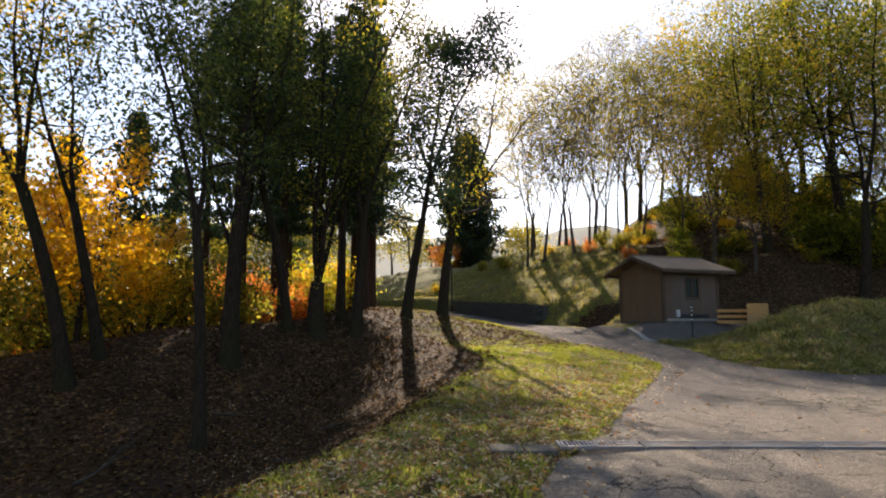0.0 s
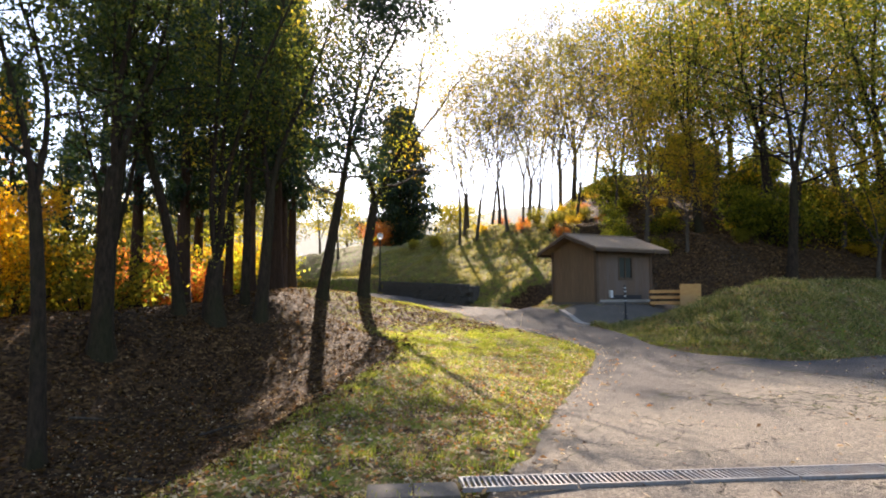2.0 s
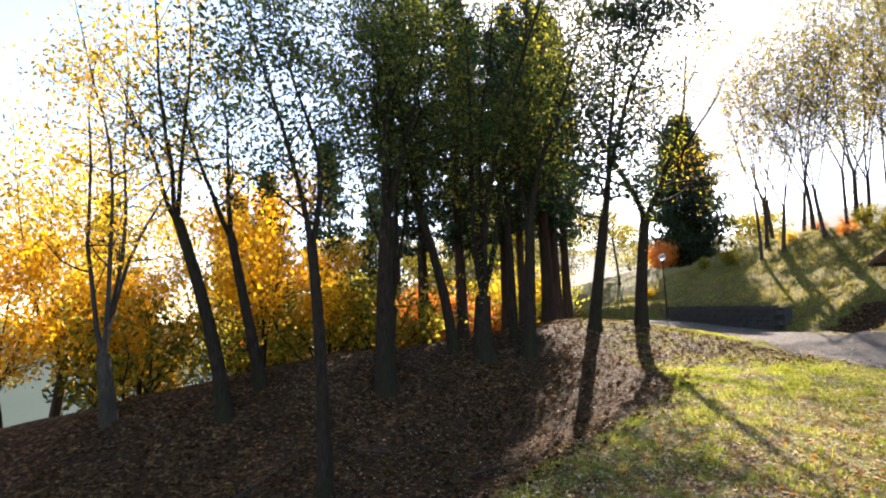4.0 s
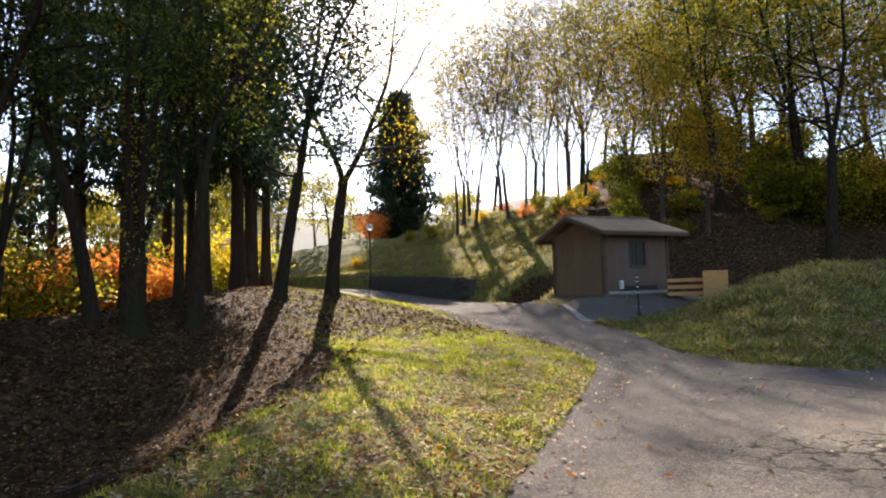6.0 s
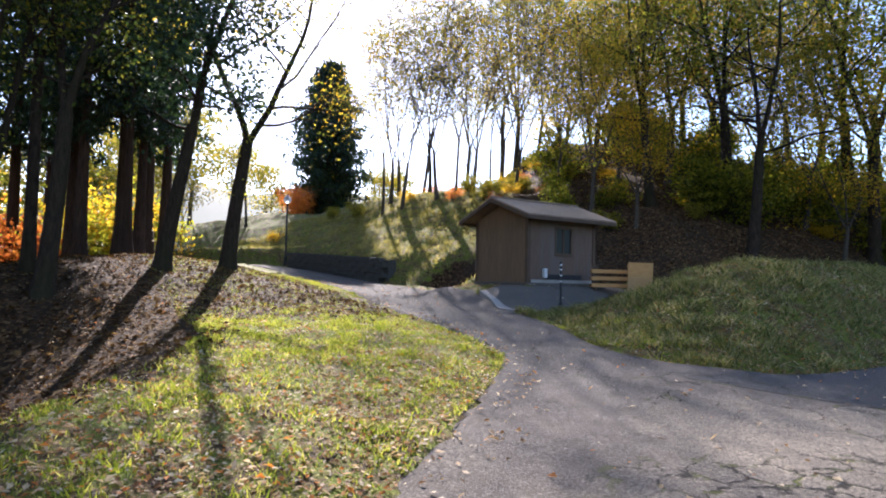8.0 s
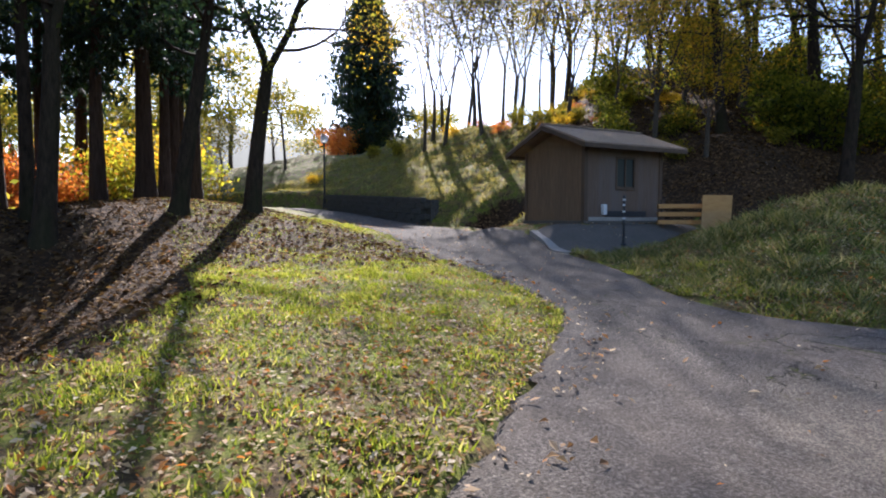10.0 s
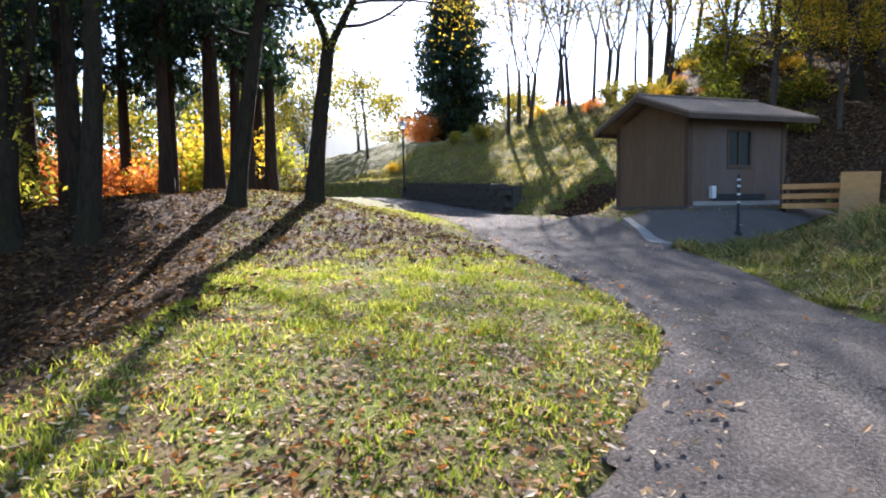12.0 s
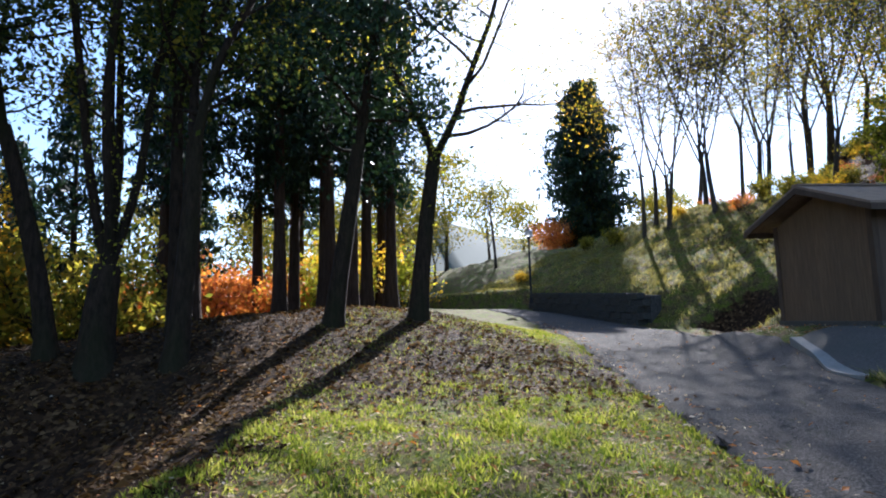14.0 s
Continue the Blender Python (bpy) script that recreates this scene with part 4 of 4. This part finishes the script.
def build_apron():
    """Concrete forecourt between road and hut, with a pale kerb strip on the road's edge."""
    left = smooth_rows((((-1.35, 0.6), (-0.5, 0.6)), ((-1.75, -0.6), (0.6, -0.2)), ((-2.2, -1.9), (2.2, -0.25)), ((-1.4, -2.45), (3.4, -0.35)), ((-0.2, -2.3), (4.0, -1.0))), 6)
    k = np.linspace(0, 1, 12)
    x, y = left[:, 0:1] * (1 - k) + left[:, 2:3] * k, left[:, 1:2] * (1 - k) + left[:, 3:4] * k
    z = ground_z(x, y) + 0.07
    top = np.stack([x, y, z], -1).reshape(-1, 3)
    me = mesh_of("forecourt", top, grid_faces(len(left), 12), CONCRETE, True)
    tagged(new("pavement", me), "pale concrete forecourt in front of the hut", "pavement", kind="structure")
    a = left[:, :2]
    bm = bmesh.new()
    rows = []
    for i, (px, py) in enumerate(a[:14]):
        d = a[min(i + 1, len(a) - 1)] - a[max(i - 1, 0)]
        nx, ny = d[1], -d[0]
        ln = math.hypot(nx, ny)
        nx, ny = nx / ln * 0.17, ny / ln * 0.17
        zz = gz(px, py) + 0.09
        rows.append([bm.verts.new((px + nx, py + ny, zz - 0.2)), bm.verts.new((px + nx, py + ny, zz)), bm.verts.new((px - nx, py - ny, zz)), bm.verts.new((px - nx, py - ny, zz - 0.2))])
    for p, q in zip(rows, rows[1:]):
        for j in range(3):
            bm.faces.new((p[j], p[j + 1], q[j + 1], q[j]))
    bmesh.ops.recalc_face_normals(bm, faces=bm.faces)
    tagged(part("kerb", bm, PALE_CONCRETE), "pale concrete kerb between road and forecourt", "kerb", kind="structure")


build_apron()


def build_bollard():
    x, y = -0.3, -1.95
    b = thing("marker_post", pose(x, y, gz(x, y) + 0.06), "black marker post with pale bands beside the forecourt", "post")
    part("base", rod(0.09, 0.075, 0, 0.05), BLACK, b)
    part("shaft", rod(0.034, 0.03, 0.05, 1.3), BLACK, b)
    for z in (0.7, 0.88, 1.06, 1.2):
        part("band", rod(0.037, 0.037, z, z + 0.045), WHITE, b, "pale reflective band")
    part("cap", rod(0.042, 0.015, 1.3, 1.34), BLACK, b)


build_bollard()


def build_lamp():
    x, y = -2.4, 19.2
    s = thing("street_lamp", pose(x, y, gz(x, y)), "black park lamp post with round white lantern", "street lamp")
    part("base", rod(0.13, 0.09, -0.1, 0.5), BLACK, s)
    part("pole", rod(0.06, 0.045, 0.5, 3.55), BLACK, s)
    part("collar", rod(0.05, 0.12, 3.55, 3.66), BLACK, s)
    bm = bmesh.new()
    bmesh.ops.create_uvsphere(bm, u_segments=20, v_segments=12, radius=0.22, matrix=Matrix.Translation((0, 0, 3.84)) @ Matrix.Diagonal((1, 1, 0.95, 1)))
    for f in bm.faces:
        f.smooth = True
    part("lantern", bm, GLOBE, s, "white frosted lantern")
    part("hood", rod(0.24, 0.05, 3.99, 4.12), BLACK, s)
    part("finial", rod(0.03, 0.008, 4.12, 4.24), BLACK, s)


build_lamp()


def build_woodpile():
    p = thing("wood_panel", pose(2.95, -2.3, 0.15, 4, 0, -20), "plain plywood panel standing behind the mound", "panel")
    part("sheet", box(-0.46, -0.015, -1.1, 0.46, 0.015, 0.45, 0.006), PALE_WOOD, p)
    part("batten", box(-0.46, 0.015, 0.28, 0.46, 0.06, 0.36), PALE_WOOD, p)
    s = thing("timber_stack", pose(2.7, -1.35, -0.45, 0, 0, -38), "low stack of sawn timber beside the hut", "timber")
    for z in (0.2, 0.44, 0.68):
        part("plank", box(-0.75, -0.2, z, 0.75, 0.12, z + 0.13, 0.008), PALE_WOOD, s)
    for x in (-0.62, 0.62):
        part("upright", box(x - 0.04, -0.16, -0.5, x + 0.04, 0.08, 0.95), TRIM_WOOD, s)
    lg = thing("branch", pose(3.9, -2.6, gz(3.9, -2.6) + 0.12, 0, 4, 20), "pale fallen branch lying beside the mound", "branch")
    w = Wood(3)
    w.limb((-0.8, 0, 0), (1, 0.1, 0.02), 1.8, 0.05, 8, 7, 0.08, 0, 0.4)
    w.limb((0.1, 0, 0.02), (1, 0.9, 0.3), 0.7, 0.025, 5, 6, 0.1, 0, 0.3)
    part("stick", w.trunk_mesh("stick", PALE_BARK), None, lg)


build_woodpile()


def fallen_branches():
    """Dead branches and exposed roots lying on the wooded slope and in the hollow."""
    for k, (x, y, turn, size) in enumerate(((5.6, 1.4, 20, 1.3), (6.8, 0.2, -35, 1.6), (7.8, 2.0, 15, 1.2), (9.4, 0.6, -20, 1.8), (10.8, 1.6, 40, 1.4), (6.2, 2.8, -10, 1.5), (12.6, -1.6, 10, 1.6), (-15.4, -5.2, 30, 0.9), (-16.8, -8.0, -40, 1.1), (-17.6, -3.6, 10, 1.2), (-20.4, -7.2, 60, 1.3))):
        w = Wood(900 + k)
        p, r = w.limb((-0.8 * size, 0, 0), (1, 0, 0.02), 1.7 * size, 0.035, 9, 6, 0.1, 0, 0.3)
        for i in (3, 5, 6):
            w.limb(p[i], (0.8, (-1) ** i * 0.7, 0.25), 0.5 * size, 0.014, 4, 5, 0.12, 0, 0.4)
        dzx = gz(x + 0.5, y) - gz(x - 0.5, y)
        ob = thing("fallen_branch", pose(x, y, gz(x, y) + 0.05, 0, -math.degrees(math.atan(dzx * math.cos(radians(turn)))), turn), "bare fallen branch lying on the leaf litter", "branch", "fallen branches")
        part("stick", w.trunk_mesh("stick", PALE_BARK), None, ob)


fallen_branches()


def build_retaining_wall():
    """Dark stone wall in courses along the foot of the bank."""
    rng = random.Random(4)
    wall = tagged(new("retaining_wall"), "low dark stone retaining wall at the foot of the bank", "wall", kind="structure")
    a, b = np.array((-0.15, 10.4)), np.array((-2.45, 18.5))
    length = float(np.linalg.norm(b - a))
    u = (b - a) / length
    out = np.array((-u[1], u[0]))
    ang = math.degrees(math.atan2(u[1], u[0]))
    z0 = gz(*(a + out * 0.5)) - 0.25
    shapes = []
    for k in range(4):
        bm = box(-0.33, -0.2, -0.12, 0.33, 0.2, 0.12, 0.03)
        for v in bm.verts:
            v.co += Vector((rng.uniform(-0.012, 0.012), rng.uniform(-0.02, 0.02), rng.uniform(-0.01, 0.01)))
        me = bpy.data.meshes.new("stone")
        bm.to_mesh(me)
        bm.free()
        me.materials.append(STONE)
        shapes.append(me)
    for row in range(6):
        n = int(length / 0.68)
        for i in range(n):
            s = 0.34 + 0.68 * i + (0.3 if row % 2 else 0)
            if s > length:
                continue
            c = a + u * s + out * rng.uniform(-0.015, 0.015) - out * 0.0
            rise = 0.05 * s
            ob = new("stone", shapes[rng.randrange(4)])
            ob.parent = wall
            ob.matrix_world = pose(c[0], c[1], z0 + 0.12 + 0.25 * row + rise, rng.uniform(-1, 1), 0, ang + rng.uniform(-0.8, 0.8))
    bm = box(0, -0.62, -0.4, length, -0.14, 1.45)
    me = bpy.data.meshes.new("core")
    bm.to_mesh(me)
    bm.free()
    me.materials.append(STONE)
    core = new("core", me)
    core.parent = wall
    core.matrix_world = pose(a[0], a[1], z0 - 0.03, 0, -math.degrees(math.atan(0.05)), ang)


build_retaining_wall()


def build_drain():
    """Steel drain grating across the road, with a concrete cover at its end."""
    a, b = np.array((-14.75, -14.82)), np.array((-11.1, -16.28))
    u = (b - a) / np.linalg.norm(b - a)
    ang = math.degrees(math.atan2(u[1], u[0]))
    g = thing("drain_grating", Matrix(), "steel slotted drain grating across the road", "drain")
    bm = bmesh.new()
    box(0.0, -0.16, -0.02, 0.98, -0.135, 0.02, 0, bm)
    box(0.0, 0.135, -0.02, 0.98, 0.16, 0.02, 0, bm)
    for i in range(20):
        box(0.012 + 0.049 * i, -0.135, -0.02, 0.03 + 0.049 * i, 0.135, 0.016, 0, bm)
    me = bpy.data.meshes.new("panel")
    bm.to_mesh(me)
    bm.free()
    me.materials.append(IRON)
    for k in range(16):
        c = a + u * k
        ob = new("grating_panel", me)
        ob.parent = g
        e = c + u
        ob.matrix_world = pose(c[0], c[1], gz(*c) + 0.052, 0, -math.degrees(math.atan(gz(*e) - gz(*c))), ang)
    cov = thing("drain_cover", pose(a[0] - u[0] * 0.8, a[1] - u[1] * 0.8, gz(*(a - u * 0.6)) - 0.0, 0, 0, ang), "mossy concrete drain cover beside the grass", "drain cover")
    for k in range(2):
        part("slab", box(0.395 * k, -0.19, -0.12, 0.395 * k + 0.385, 0.19, 0.025, 0.012), CONCRETE, cov)
    part("channel", box(0, -0.2, -0.3, 17.2, 0.2, -0.13), BLACK, cov, "dark channel")


build_drain()


# ---- grass and fallen leaves ----
def scatter(seed, n, box_xy, keep):
    rng = np.random.default_rng(seed)
    x = rng.uniform(box_xy[0], box_xy[1], n)
    y = rng.uniform(box_xy[2], box_xy[3], n)
    k = keep(x, y, rng)
    return x[k], y[k], rng


def patchy(x, y):
    return 0.5 + 0.5 * np.sin(1.7 * x + 1.3 * np.sin(0.9 * y)) * np.sin(1.4 * y + 1.1 * np.sin(1.2 * x + 2))


def grass():
    def lawn(x, y, rng):
        edge = turf_edge(y)
        ok = (x > edge - 0.6) & ~inside_road(x, y) & (x < -3.0) & (beyond_foot(x, y) < 0)
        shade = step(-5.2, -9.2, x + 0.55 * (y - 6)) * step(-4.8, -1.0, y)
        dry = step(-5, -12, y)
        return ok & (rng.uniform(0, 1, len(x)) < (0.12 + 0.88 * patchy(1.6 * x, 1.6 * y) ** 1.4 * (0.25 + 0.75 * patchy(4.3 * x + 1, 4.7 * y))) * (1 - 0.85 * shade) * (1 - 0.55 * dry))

    def mound(x, y, rng):
        ok = (x > -6) & (x < 9) & (y > -13) & (y < -2.2) & (beyond_foot(x, y) < 0)
        return ok & ~inside_road(x, y) & (rng.uniform(0, 1, len(x)) < 0.12 + 0.88 * patchy(x * 0.9, y * 0.9) * (0.3 + 0.7 * patchy(3.1 * x, 3.3 * y)))

    def bank(x, y, rng):
        d = beyond_foot(x, y)
        ok = (d > 0.1) & (d < 9.5) & (x - 0.44 * (y - 4) < 5) & ~((x > -0.5) & (x < 3.8) & (y > -0.2) & (y < 3.4))
        return ok & (scoop(x, y) < 0.3) & (rng.uniform(0, 1, len(x)) < 0.3 + 0.7 * patchy(x * 0.8, y * 0.8))

    for seed, n, area, keep, size, label in ((1, 1200000, (-19, -3, -17, 6), lawn, 0.048, "short patchy grass with dry stems on the verge"), (2, 170000, (-6, 9, -13, -2), mound, 0.12, "rough patchy grass with straw on the mound"), (7, 190000, (-12, 10, 4, 26), bank, 0.11, "yellow-green grass on the steep bank")):
        x, y, rng = scatter(seed, n, area, keep)
        z = ground_z(x, y) + roughness(x, y) - 0.01
        a = rng.uniform(0, 6.283, len(x))
        h = size * rng.uniform(0.4, 1.5, len(x)) * (0.5 + 1.1 * patchy(x * 3.1, y * 3.3))
        w = 0.006 + 0.05 * h
        lean = rng.normal(0, 0.9 if seed == 2 else 0.45, (len(x), 2)) * h[:, None]
        base = np.stack([x, y, z], -1)
        side = np.stack([np.cos(a) * w, np.sin(a) * w, 0 * a], -1)
        tip = base + np.stack([lean[:, 0], lean[:, 1], h], -1)
        me = mesh_of("grass", np.stack([base - side, base + side, tip], 1).reshape(-1, 3), np.arange(len(x) * 3).reshape(-1, 3), {1: BLADE, 2: DRY_BLADE, 7: BANK_BLADE}[seed])
        tagged(new("grass", me), label, "grass", kind="stuff")


grass()


def fallen_leaves():
    def shaded(x, y):
        edge = turf_edge(y)
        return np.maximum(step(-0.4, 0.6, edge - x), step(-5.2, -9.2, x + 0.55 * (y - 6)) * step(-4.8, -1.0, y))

    def lawn(x, y, rng):
        ok = (beyond_foot(x, y) < 0) & (x > -24) & ~inside_road(x, y)
        return ok & (rng.uniform(0, 1, len(x)) < (0.12 + 0.6 * patchy(0.8 * x + 2, 0.8 * y) * patchy(2.3 * x, 2.1 * y + 1) + 0.5 * step(-4, -11, y)) * (1 - 0.7 * shaded(x, y)))

    def grove(x, y, rng):
        ok = (beyond_foot(x, y) < 0) & ~inside_road(x, y)
        return ok & (rng.uniform(0, 1, len(x)) < shaded(x, y))

    def road(x, y, rng):
        rim = ~inside_road(x - 0.5, y + 0.3)
        return inside_road(x, y) & (rng.uniform(0, 1, len(x)) < np.where(rim, 1.0, 0.06 + 0.1 * patchy(0.5 * x, 0.6 * y)))

    def wood(x, y, rng):
        d = beyond_foot(x, y)
        return (d > 0.3) & (x > 4.0) & (rng.uniform(0, 1, len(x)) < 0.8)

    for seed, n, area, keep, mat, size, label in ((3, 440000, (-19, 6, -19, 7), lawn, FALLEN, 0.028, "dry pale and orange fallen leaves on the grass"), (4, 30000, (4.0, 26, -8, 14), wood, BROWN_FALLEN, 0.06, "brown fallen leaves on the wooded slope"),
                                                  (5, 80000, (-26, -6, -16, 12), grove, BROWN_FALLEN, 0.05, "brown fallen leaves under the trees"), (6, 34000, (-17, 6, -20, 12), road, FALLEN, 0.032, "scattered dry leaves on the asphalt")):
        x, y, rng = scatter(seed, n, area, keep)
        m = len(x)
        z = ground_z(x, y) + np.where(inside_road(x, y), 0.045, roughness(x, y) + 0.008)
        s = size * (0.45 + 1.1 * rng.uniform(0, 1, m) ** 2)
        a = rng.uniform(0, 6.283, m)
        t1, t2 = rng.normal(0, 0.3, m), rng.normal(0, 0.3, m)
        c = np.stack([x, y, z + 0.25 * s], -1)
        u = np.stack([np.cos(a), np.sin(a), t1], -1) * s[:, None]
        v = np.stack([-np.sin(a), np.cos(a), t2], -1) * s[:, None] * 0.6
        curl = np.stack([0 * s, 0 * s, s * rng.uniform(0, 0.5, m)], -1)
        quad = np.stack([c - u, c - v * 0.8 + curl, c + u, c + v + curl], 1)
        me = mesh_of("fallen_leaves", quad.reshape(-1, 3), np.arange(m * 4).reshape(-1, 4), mat)
        tagged(new("fallen_leaves", me), label, "leaves", kind="stuff")


fallen_leaves()
